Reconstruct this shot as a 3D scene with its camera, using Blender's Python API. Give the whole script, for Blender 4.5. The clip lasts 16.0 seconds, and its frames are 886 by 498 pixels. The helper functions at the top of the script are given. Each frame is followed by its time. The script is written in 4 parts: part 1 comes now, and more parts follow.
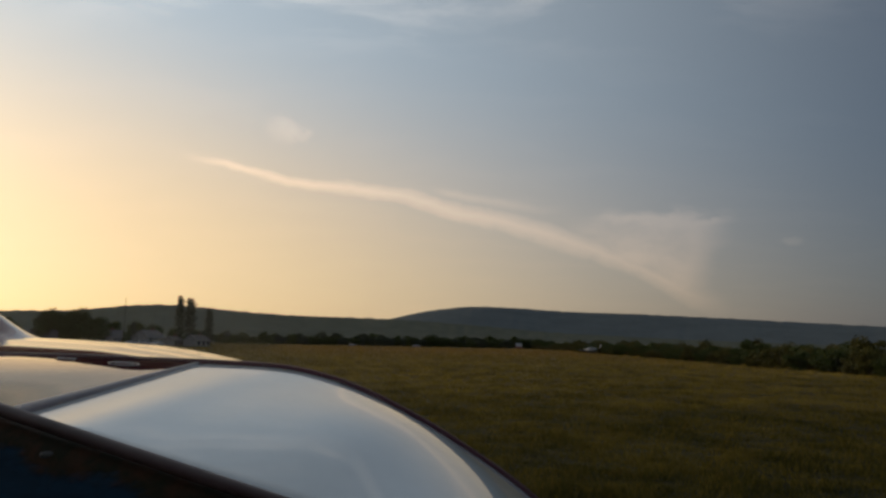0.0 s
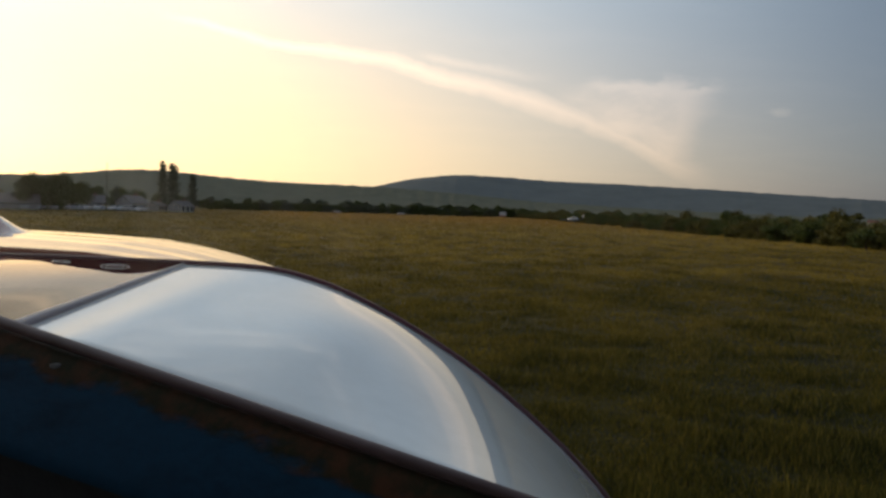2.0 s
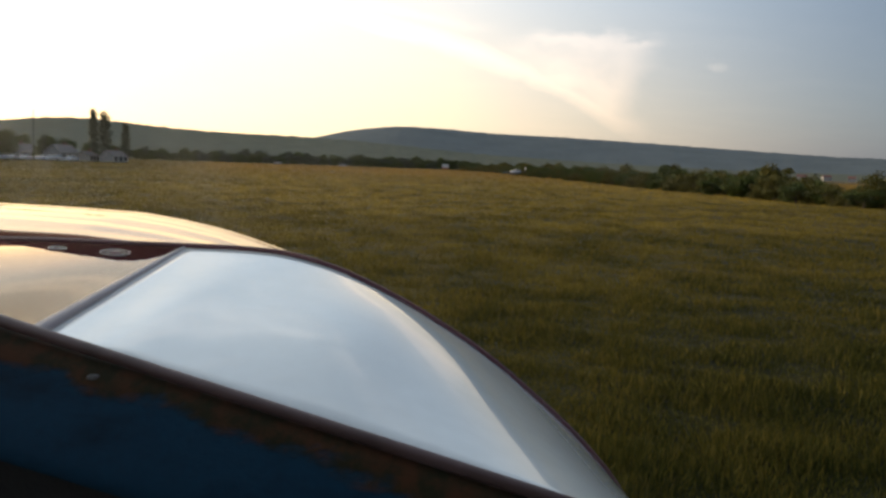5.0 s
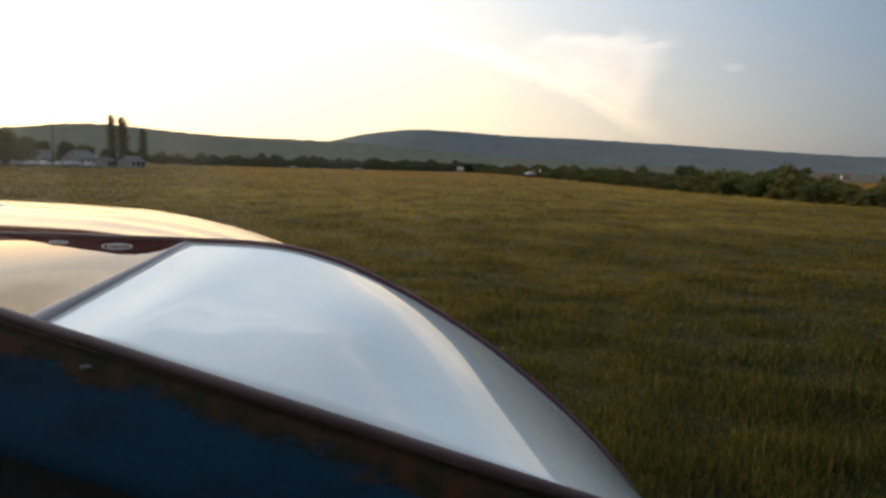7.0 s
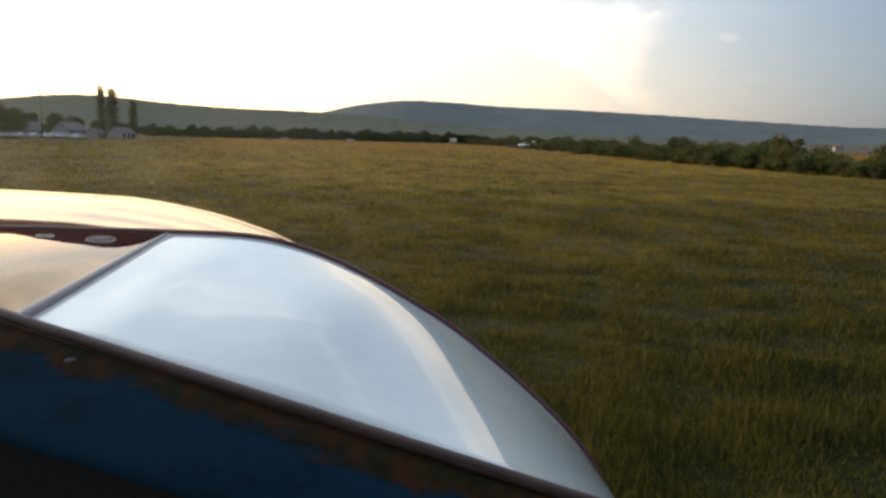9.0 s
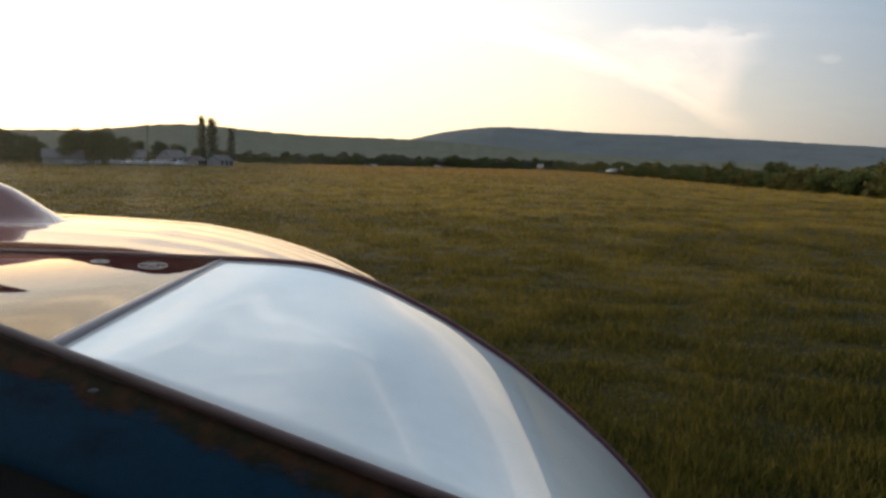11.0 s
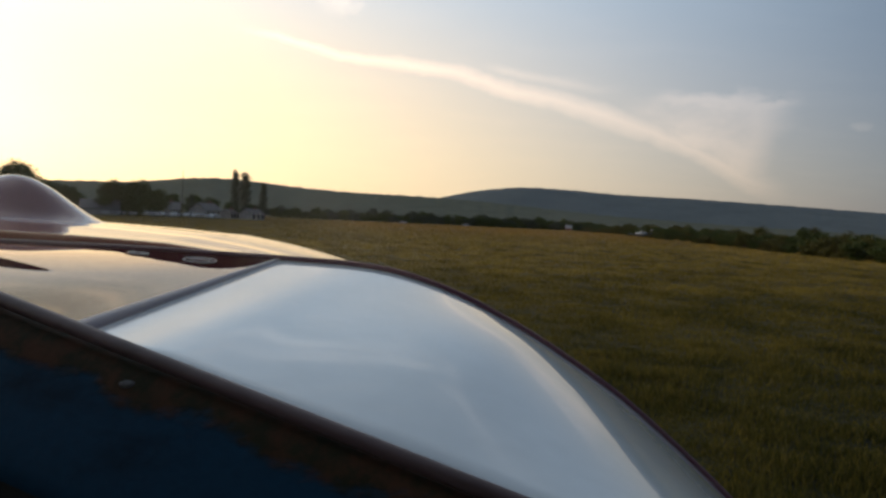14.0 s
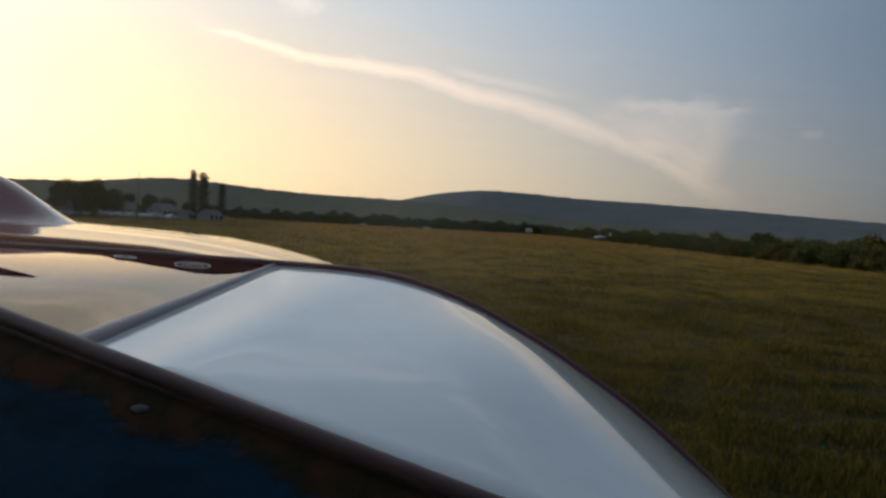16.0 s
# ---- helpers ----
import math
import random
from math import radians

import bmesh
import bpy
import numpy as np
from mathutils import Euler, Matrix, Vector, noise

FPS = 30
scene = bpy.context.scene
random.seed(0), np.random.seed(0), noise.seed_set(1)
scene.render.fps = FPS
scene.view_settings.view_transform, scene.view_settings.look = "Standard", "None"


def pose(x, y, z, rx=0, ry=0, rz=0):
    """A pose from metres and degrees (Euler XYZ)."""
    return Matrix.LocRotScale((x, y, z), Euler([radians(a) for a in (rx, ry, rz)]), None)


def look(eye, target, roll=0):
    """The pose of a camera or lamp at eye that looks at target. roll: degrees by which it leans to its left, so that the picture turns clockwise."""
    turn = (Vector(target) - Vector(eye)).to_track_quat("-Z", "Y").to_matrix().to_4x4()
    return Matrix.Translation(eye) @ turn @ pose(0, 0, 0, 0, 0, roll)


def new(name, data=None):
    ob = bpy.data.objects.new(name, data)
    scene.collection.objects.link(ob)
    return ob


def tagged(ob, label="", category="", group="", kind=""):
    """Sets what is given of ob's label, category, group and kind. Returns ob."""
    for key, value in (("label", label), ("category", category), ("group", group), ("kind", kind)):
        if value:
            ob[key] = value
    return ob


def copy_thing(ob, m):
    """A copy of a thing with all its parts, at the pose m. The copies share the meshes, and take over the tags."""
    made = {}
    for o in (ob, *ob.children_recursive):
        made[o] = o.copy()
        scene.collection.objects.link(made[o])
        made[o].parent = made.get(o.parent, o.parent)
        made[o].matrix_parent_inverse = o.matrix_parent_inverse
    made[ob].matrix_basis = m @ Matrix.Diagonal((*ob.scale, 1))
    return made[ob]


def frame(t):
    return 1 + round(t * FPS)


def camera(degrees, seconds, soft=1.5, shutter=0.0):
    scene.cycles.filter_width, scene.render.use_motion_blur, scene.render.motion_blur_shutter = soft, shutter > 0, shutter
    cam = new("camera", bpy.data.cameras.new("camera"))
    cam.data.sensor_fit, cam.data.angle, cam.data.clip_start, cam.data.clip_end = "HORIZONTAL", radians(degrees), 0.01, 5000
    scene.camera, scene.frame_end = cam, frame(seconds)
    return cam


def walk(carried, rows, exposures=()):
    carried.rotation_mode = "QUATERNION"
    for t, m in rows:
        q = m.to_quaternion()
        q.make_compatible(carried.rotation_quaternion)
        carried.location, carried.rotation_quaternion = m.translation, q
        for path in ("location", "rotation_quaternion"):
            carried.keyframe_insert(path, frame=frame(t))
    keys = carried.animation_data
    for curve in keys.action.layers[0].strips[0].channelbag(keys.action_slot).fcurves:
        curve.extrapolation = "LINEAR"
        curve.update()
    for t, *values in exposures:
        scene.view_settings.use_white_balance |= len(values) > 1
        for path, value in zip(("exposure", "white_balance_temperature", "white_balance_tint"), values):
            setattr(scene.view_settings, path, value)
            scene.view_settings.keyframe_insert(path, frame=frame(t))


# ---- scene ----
cam = camera(60, 16.0, soft=2.8)
EYE = 2.0  # the mean height of the camera over the grass


def shot(yaw, pitch, roll, x, y, z):
    """A camera pose: yaw to the right, pitch up, lean, and the offset from the seat's eye point."""
    return pose(x, y, EYE + z, 90 + pitch, 0, -yaw) @ pose(0, 0, 0, 0, 0, roll)


PATH = [
    (0.0, 3.94, 7.06, 1.09, 0.068, -0.215, -0.032),
    (0.5, 3.05, 6.66, 1.00, 0.085, -0.215, -0.035),
    (1.0, 3.35, 4.13, 1.18, 0.097, -0.233, -0.031),
    (1.5, 4.03, 0.46, 1.46, 0.100, -0.263, -0.012),
    (2.0, 5.31, -2.73, 1.65, 0.082, -0.281, 0.017),
    (2.5, 6.81, -4.37, 2.03, 0.037, -0.251, 0.034),
    (3.0, 8.70, -4.65, 2.49, -0.002, -0.240, 0.030),
    (5.5, 9.74, -6.29, 2.03, -0.005, -0.250, 0.055),
    (6.0, 9.37, -5.98, 1.73, 0.001, -0.251, 0.046),
    (6.5, 8.89, -5.03, 1.62, 0.004, -0.237, 0.030),
    (7.0, 8.57, -5.99, 1.56, 0.010, -0.236, 0.039),
    (7.5, 8.84, -7.14, 1.55, 0.014, -0.264, 0.058),
    (8.0, 9.29, -8.08, 1.55, 0.013, -0.272, 0.065),
    (10.5, 6.83, -7.98, 0.89, 0.079, -0.325, 0.074),
    (11.0, 2.65, -6.32, 1.33, 0.080, -0.254, 0.071),
    (11.5, 0.09, -6.48, 1.95, 0.088, -0.251, 0.079),
    (12.0, -0.58, -5.69, 2.02, 0.085, -0.261, 0.071),
    (12.5, -1.11, -5.58, 2.24, 0.063, -0.228, 0.048),
    (13.0, -0.20, -3.78, 2.33, 0.035, -0.170, 0.025),
    (13.5, 0.28, -2.84, 2.47, 0.023, -0.133, 0.005),
    (14.0, 0.48, -2.04, 2.61, 0.012, -0.100, -0.010),
    (14.5, 0.82, -1.71, 2.69, 0.003, -0.079, -0.017),
    (15.0, 1.72, -1.64, 2.77, -0.012, -0.060, -0.019),
    (15.5, 2.51, -1.76, 2.91, -0.027, -0.047, -0.020),
    (16.0, 3.40, -1.71, 3.04, -0.037, -0.054, -0.011),
]
EXPOSURES = [(t, e, k, 10.0) for t, e, k in (
    (0.0, -0.75, 6650), (1.0, -0.65, 6650), (1.5, -0.25, 6700), (2.0, 0.05, 6700), (2.5, 0.35, 6750), (3.0, 0.45, 6800), (5.5, 0.68, 6700), (7.0, 0.70, 6650), (8.0, 0.92, 6550),
    (10.5, 1.0, 6600), (11.0, 0.70, 6600), (12.5, 0.25, 6600), (13.0, 0.08, 6450), (13.5, -0.02, 6300), (14.5, -0.17, 6250), (16.0, -0.27, 6200))]
walk(cam, [(r[0], shot(*r[1:])) for r in PATH], EXPOSURES)

# ---- world and sun ----
SUN_AZ, SUN_EL = -48.0, 10.0


def heading(az, el):
    """A unit vector from the compass angle (to the right of straight ahead) and the height in degrees."""
    a, e = radians(az), radians(el)
    return Vector((math.sin(a) * math.cos(e), math.cos(a) * math.cos(e), math.sin(e)))


class Nodes:
    """Short hand for building node trees."""

    def __init__(self, tree):
        self.t = tree

    def add(self, kind, **values):
        n = self.t.nodes.new(kind)
        for k, v in values.items():
            if k in n.inputs:
                n.inputs[k].default_value = v
        return n

    def join(self, a, b):
        self.t.links.new(a, b)

    def put(self, value, socket):
        if isinstance(value, (int, float)):
            socket.default_value = value
        else:
            self.join(value, socket)

    def math(self, op, a, b=0.0, clamp=False):
        n = self.t.nodes.new("ShaderNodeMath")
        n.operation, n.use_clamp = op, clamp
        self.put(a, n.inputs[0])
        self.put(b, n.inputs[1])
        return n.outputs[0]

    def dot(self, vec, d):
        n = self.t.nodes.new("ShaderNodeVectorMath")
        n.operation = "DOT_PRODUCT"
        self.join(vec, n.inputs[0])
        n.inputs[1].default_value = d
        return n.outputs["Value"]

    def range(self, v, a, b, c=0.0, d=1.0):
        n = self.t.nodes.new("ShaderNodeMapRange")
        n.interpolation_type = "SMOOTHSTEP"
        self.put(v, n.inputs[0])
        for i, x in enumerate((a, b, c, d)):
            n.inputs[i + 1].default_value = x
        return n.outputs[0]

    def noise(self, vec, scale, detail=3.0, rough=0.55, distort=0.0):
        n = self.t.nodes.new("ShaderNodeTexNoise")
        if vec:
            self.join(vec, n.inputs["Vector"])
        n.inputs["Scale"].default_value, n.inputs["Detail"].default_value = scale, detail
        n.inputs["Roughness"].default_value, n.inputs["Distortion"].default_value = rough, distort
        return n.outputs["Fac"]

    def mapping(self, vec, scale, rot=(0, 0, 0)):
        n = self.t.nodes.new("ShaderNodeMapping")
        self.join(vec, n.inputs["Vector"])
        n.inputs["Scale"].default_value, n.inputs["Rotation"].default_value = scale, rot
        return n.outputs[0]

    def mix(self, fac, a, b, kind="MIX"):
        n = self.t.nodes.new("ShaderNodeMix")
        n.data_type, n.blend_type = "RGBA", kind
        self.put(fac, n.inputs[0])
        for v, s in ((a, n.inputs[6]), (b, n.inputs[7])):
            if isinstance(v, tuple):
                s.default_value = (*v, 1.0) if len(v) == 3 else v
            else:
                self.join(v, s)
        return n.outputs[2]


world = bpy.data.worlds.new("evening_sky")
scene.world = world
world.use_nodes = True
W = Nodes(world.node_tree)
back = world.node_tree.nodes["Background"]
sky = W.add("ShaderNodeTexSky")
sky.sky_type, sky.sun_disc = "NISHITA", False
sky.sun_elevation, sky.sun_rotation = radians(SUN_EL), radians(SUN_AZ)
sky.altitude, sky.air_density, sky.dust_density, sky.ozone_density = 200.0, 1.0, 2.5, 1.5
way = W.add("ShaderNodeTexCoord").outputs["Generated"]
split = W.add("ShaderNodeSeparateXYZ")
W.join(way, split.inputs[0])
up = split.outputs[2]
# cirrus on a flat layer high above
flat = W.math("ADD", W.math("MAXIMUM", up, 0.0), 0.12)
layer = W.add("ShaderNodeCombineXYZ")
W.join(W.math("DIVIDE", split.outputs[0], flat), layer.inputs[0])
W.join(W.math("DIVIDE", split.outputs[1], flat), layer.inputs[1])
veil = W.range(W.noise(W.mapping(layer.outputs[0], (0.8, 1.6, 1), (0, 0, 0.35)), 2.6, 6.0, 0.6, 0.25), 0.45, 0.66)
compass = W.math("MULTIPLY", W.math("ARCTAN2", split.outputs[0], split.outputs[1]), 180 / math.pi)
veil = W.math("MULTIPLY", veil, W.math("MAXIMUM", W.range(up, 0.34, 0.50, 0.03, 1.0), W.math("MULTIPLY", W.range(compass, 38.0, 50.0), W.range(up, 0.06, 0.16))))
# the long falling streak, in compass angle and height (degrees)
az = compass
el = W.math("MULTIPLY", W.math("ARCSINE", up), 180 / math.pi)


def bend(line, start, slope):
    return W.math("SUBTRACT", line, W.math("MULTIPLY", W.math("MAXIMUM", W.math("SUBTRACT", az, start), 0.0), slope))


wander = W.math("MULTIPLY", W.math("SUBTRACT", W.noise(way, 9.0, 5.0, 0.62), 0.5), 1.9)
line = W.math("SUBTRACT", 12.6, W.math("MULTIPLY", W.math("ADD", az, 14.2), 0.11))
line = bend(bend(bend(line, 2.0, 0.12), 8.5, 0.13), 17.0, 0.12)
off = W.math("ADD", W.math("SUBTRACT", el, line), wander)
wide = W.range(az, -14.0, 16.0, 0.36, 0.98)
strand = W.math("SUBTRACT", 1.0, W.math("DIVIDE", W.math("ABSOLUTE", off), wide), True)
strand = W.math("MULTIPLY", W.math("MULTIPLY", strand, W.range(az, -15.5, -11.0)), W.range(az, 25.0, 20.0))
off2 = W.math("ADD", W.math("SUBTRACT", el, W.math("SUBTRACT", 11.6, W.math("MULTIPLY", W.math("SUBTRACT", az, 3.4), 0.20))), W.math("MULTIPLY", wander, 0.7))
twin = W.math("SUBTRACT", 1.0, W.math("DIVIDE", W.math("ABSOLUTE", off2), 0.45), True)
twin = W.math("MULTIPLY", W.math("MULTIPLY", twin, W.range(az, 2.6, 4.6)), W.range(az, 14.0, 8.0, 0.0, 0.4))
# the fan of falling ice between the streak's end and the feathered puff over it
torn = W.noise(W.mapping(way, (1.0, 1.0, 2.2)), 15.0, 6.0, 0.66)
edge = W.math("MULTIPLY", W.math("SUBTRACT", torn, 0.5), 3.2)
fan = W.math("MULTIPLY", W.range(W.math("ADD", W.math("SUBTRACT", el, line), edge), -0.5, 0.7), W.range(W.math("ADD", el, edge), 10.0, 8.8))
fan = W.math("MULTIPLY", fan, W.math("MULTIPLY", W.range(W.math("ADD", az, edge), 12.0, 19.0), W.range(W.math("ADD", W.math("SUBTRACT", az, W.math("MULTIPLY", el, 0.30)), edge), 22.6, 20.0)))
plume = W.math("SUBTRACT", el, W.math("SUBTRACT", 9.45, W.math("MULTIPLY", W.math("SUBTRACT", az, 17.0), 0.055)))
plume = W.math("SUBTRACT", 1.0, W.math("DIVIDE", W.math("ABSOLUTE", W.math("ADD", plume, W.math("MULTIPLY", edge, 0.55))), W.range(az, 16.0, 25.0, 0.75, 0.35)), True)
plume = W.math("MULTIPLY", plume, W.math("MULTIPLY", W.range(az, 14.5, 17.0), W.range(az, 25.6, 23.4)))
streak = W.math("MAXIMUM", W.math("POWER", strand, 0.8), twin)
puff = W.math("ADD", W.math("MULTIPLY", fan, W.range(torn, 0.30, 0.70, 0.55, 1.0)), W.math("MULTIPLY", plume, 0.5), True)
# a small torn tuft over the streak's upper end, and a fleck beside the puff
tufts = []
for az, el, wide, tall in ((-8.2, 15.4, 0.034, 0.020), (28.6, 7.4, 0.016, 0.006)):
    c = heading(az, el)
    side = Vector((0, 0, 1)).cross(c).normalized()
    u = W.math("DIVIDE", W.dot(way, side), wide)
    w = W.math("DIVIDE", W.dot(way, c.cross(side)), tall)
    r2 = W.math("ADD", W.math("ADD", W.math("MULTIPLY", u, u), W.math("MULTIPLY", w, w)), W.math("MULTIPLY", W.math("SUBTRACT", W.noise(way, 26.0, 5.0, 0.66), 0.5), 4.5))
    tufts.append(W.math("MULTIPLY", W.range(r2, 1.2, -0.8), W.range(W.dot(way, c), 0.98, 0.995)))
puff = W.math("MAXIMUM", puff, W.math("MULTIPLY", W.math("MAXIMUM", tufts[0], tufts[1]), 0.6))
cloud = W.math("ADD", W.math("MULTIPLY", veil, 1.0), W.math("MAXIMUM", W.math("MULTIPLY", streak, 0.50), W.math("MULTIPLY", puff, 0.50)), True)
# evening haze: broad forward scatter round the sun, warm and low, pale blue and high
lobe = W.math("POWER", W.math("MAXIMUM", W.dot(way, heading(SUN_AZ, SUN_EL)), 0.0), 1.4)
turned = W.math("MULTIPLY", W.math("SUBTRACT", 1.0, W.dot(way, heading(SUN_AZ, SUN_EL))), 0.23)  # the warm band sinks away from the sun
tone = W.mix(W.range(W.math("ADD", up, turned), 0.14, 0.46), W.mix(W.range(W.dot(way, heading(SUN_AZ, SUN_EL)), 0.40, 0.90), (1.24, 0.93, 0.56), (1.40, 0.95, 0.42)), (0.70, 0.82, 0.88))
haze = W.mix(1.0, tone, W.math("ADD", W.math("MULTIPLY", lobe, 10.6), 0.3), "MULTIPLY")
air = W.mix(1.0, W.mix(1.0, W.mix(1.0, sky.outputs[0], (0.34, 0.36, 0.40), "MULTIPLY"), haze, "ADD"), (0.60, 0.80, 1.19), "ADD")
bright = W.mix(1.0, air, (1.85, 1.58, 1.40), "MULTIPLY")
W.join(W.mix(cloud, air, bright), back.inputs["Color"])
back.inputs["Strength"].default_value = 0.10

sun = new("sun", bpy.data.lights.new("sun", "SUN"))
sun.data.energy, sun.data.angle, sun.data.color = 1.7, radians(0.6), (1.0, 0.72, 0.42)
sun.matrix_world = look(heading(SUN_AZ, SUN_EL) * 100, (0, 0, 0))


# ---- materials ----
def material(name, colour, rough=0.6, metal=0.0, second=None, scale=4.0, fine=40.0, spread=0.5, bump=0.0, bump_scale=60.0,
             coat=0.0, pieces=0.0, specular=0.5, coat_ior=1.5):
    """A surface with a broad and a fine variation of colour, fine relief, and a difference from piece to piece."""
    m = bpy.data.materials.new(name)
    m.use_nodes = True
    n = Nodes(m.node_tree)
    b = m.node_tree.nodes["Principled BSDF"]
    where = n.add("ShaderNodeTexCoord").outputs["Object"]
    second = second or tuple(c * 0.7 for c in colour)
    broad = n.range(n.noise(where, scale, 4.0, 0.6), 0.35, 0.65)
    grain = n.noise(where, fine, 3.0, 0.6)
    col = n.mix(n.math("MULTIPLY", broad, spread), colour, second)
    col = n.mix(0.35 * spread, col, n.mix(grain, tuple(c * 0.5 for c in second), tuple(min(1, c * 1.35) for c in colour)))
    if pieces:
        r = n.add("ShaderNodeNewGeometry").outputs["Random Per Island"]
        col = n.mix(n.math("MULTIPLY", r, pieces), col, second)
    n.join(col, b.inputs["Base Color"])
    n.join(n.math("ADD", n.math("MULTIPLY", grain, 0.12 * rough), rough * 0.94), b.inputs["Roughness"])
    b.inputs["Metallic"].default_value = metal
    b.inputs["Specular IOR Level"].default_value = specular
    b.inputs["Coat Weight"].default_value = coat
    b.inputs["Coat Roughness"].default_value = 0.025
    b.inputs["Coat IOR"].default_value = coat_ior
    if bump:
        k = n.add("ShaderNodeBump", Strength=bump, Distance=0.01)
        n.join(n.noise(where, bump_scale, 4.0, 0.6), k.inputs["Height"])
        n.join(k.outputs[0], b.inputs["Normal"])
    return m


RED = material("red_gloss_paint", (0.20, 0.028, 0.022), 0.10, second=(0.16, 0.020, 0.018), scale=3, spread=0.6)
# paler red, with the grazing sky reflection mixed into the colour
SHEEN_RED = material("red_paint_with_sky_sheen", (0.21, 0.085, 0.09), 0.22, second=(0.15, 0.05, 0.055), scale=6, spread=0.8, coat=0.7, coat_ior=1.6, specular=0.1)
RED_MIRRORING = material("red_paint_with_dark_reflections", (0.200, 0.026, 0.022), 0.10, second=(0.150, 0.018, 0.018), scale=30, spread=0.8)


def gold_gloss(m, ior):
    """Clear gloss whose gold tint stands in for the low evening sky's reflection."""
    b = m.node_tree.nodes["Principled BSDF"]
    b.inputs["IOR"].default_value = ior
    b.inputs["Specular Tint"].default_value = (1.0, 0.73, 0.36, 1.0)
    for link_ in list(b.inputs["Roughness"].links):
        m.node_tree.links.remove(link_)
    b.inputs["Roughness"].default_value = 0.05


gold_gloss(RED, 2.0)
gold_gloss(RED_MIRRORING, 2.8)


def reflection_patch(m):
    """Dark lenses and a joint band painted in for dark reflections on the panel."""
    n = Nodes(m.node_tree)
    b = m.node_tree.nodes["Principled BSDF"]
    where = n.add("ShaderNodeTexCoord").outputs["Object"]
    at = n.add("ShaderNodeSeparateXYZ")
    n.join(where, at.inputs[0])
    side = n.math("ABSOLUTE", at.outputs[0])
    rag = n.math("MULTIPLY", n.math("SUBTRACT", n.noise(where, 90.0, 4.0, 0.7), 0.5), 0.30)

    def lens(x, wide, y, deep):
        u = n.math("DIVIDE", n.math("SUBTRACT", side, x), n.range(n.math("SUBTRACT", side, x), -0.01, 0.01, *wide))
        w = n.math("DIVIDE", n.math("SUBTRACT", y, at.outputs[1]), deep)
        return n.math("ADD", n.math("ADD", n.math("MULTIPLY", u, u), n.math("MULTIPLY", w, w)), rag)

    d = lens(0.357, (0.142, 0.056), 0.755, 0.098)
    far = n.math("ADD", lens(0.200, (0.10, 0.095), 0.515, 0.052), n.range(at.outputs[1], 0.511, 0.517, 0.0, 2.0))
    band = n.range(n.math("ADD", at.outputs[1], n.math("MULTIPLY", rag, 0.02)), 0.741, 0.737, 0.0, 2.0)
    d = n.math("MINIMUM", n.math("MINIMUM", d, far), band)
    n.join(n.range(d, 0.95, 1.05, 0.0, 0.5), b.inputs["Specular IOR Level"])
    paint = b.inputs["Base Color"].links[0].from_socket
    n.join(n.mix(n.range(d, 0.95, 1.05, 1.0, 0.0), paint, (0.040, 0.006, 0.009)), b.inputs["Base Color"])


reflection_patch(RED_MIRRORING)


def reflection_streaks(m):
    """Streaks of weaker gloss across the nose, drawn for its dark reflections."""
    n = Nodes(m.node_tree)
    where = n.add("ShaderNodeTexCoord").outputs["Object"]
    streak = n.noise(n.mapping(where, (2.2, 26.0, 4.0)), 1.0, 4.0, 0.62, 0.3)
    n.join(n.range(streak, 0.42, 0.60, 0.5, 0.36), m.node_tree.nodes["Principled BSDF"].inputs["Specular IOR Level"])


reflection_streaks(RED)
WHITE = material("white_gloss_paint", (0.69, 0.72, 0.71), 0.10, second=(0.62, 0.65, 0.64), scale=5, spread=0.5, coat=1.0, coat_ior=1.62, specular=0.0)
MAUVE = material("grey_seam_paint", (0.19, 0.155, 0.17), 0.42, scale=20, coat=0.12)
TRIM = material("red_trim_paint", (0.10, 0.014, 0.020), 0.42, scale=20, coat=0.15)
RIM = material("worn_brown_frame", (0.100, 0.058, 0.056), 0.5, second=(0.050, 0.026, 0.022), scale=14, fine=50, spread=0.8, bump=0.1)


def peel_material(name, slope, rim):
    """Brown paint at the rim that has flaked off in patches down to the blue-black shield."""
    m = bpy.data.materials.new(name)
    m.use_nodes = True
    n = Nodes(m.node_tree)
    b = m.node_tree.nodes["Principled BSDF"]
    where = n.add("ShaderNodeTexCoord").outputs["Object"]
    depth = n.math("SUBTRACT", n.dot(where, (slope, 0.0, 1.0)), rim)
    flakes = n.math("MULTIPLY", n.math("SUBTRACT", n.noise(n.mapping(where, (0.6, 1.0, 1.6)), 19.0, 5.0, 0.62), 0.5), 0.062)
    keep = n.range(n.math("ADD", depth, flakes), -0.031, -0.020)
    grain = n.noise(where, 120.0, 3.0, 0.6)
    brown = n.mix(n.range(n.noise(where, 42.0, 5.0, 0.65), 0.36, 0.62), (0.080, 0.032, 0.013), (0.026, 0.023, 0.009))
    shield = n.mix(n.range(n.noise(n.mapping(where, (0.7, 1.0, 1.5)), 8.0, 6.0, 0.62, 0.15), 0.48, 0.74), (0.005, 0.040, 0.078), (0.0015, 0.004, 0.008))
    col = n.mix(keep, shield, brown)
    n.join(n.mix(n.math("MULTIPLY", grain, 0.35), col, (0.006, 0.006, 0.007)), b.inputs["Base Color"])
    b.inputs["Roughness"].default_value = 0.7
    b.inputs["Specular IOR Level"].default_value = 0.12
    k = n.add("ShaderNodeBump", Strength=0.4, Distance=0.002)
    n.join(n.math("ADD", keep, grain), k.inputs["Height"])
    n.join(k.outputs[0], b.inputs["Normal"])
    return m


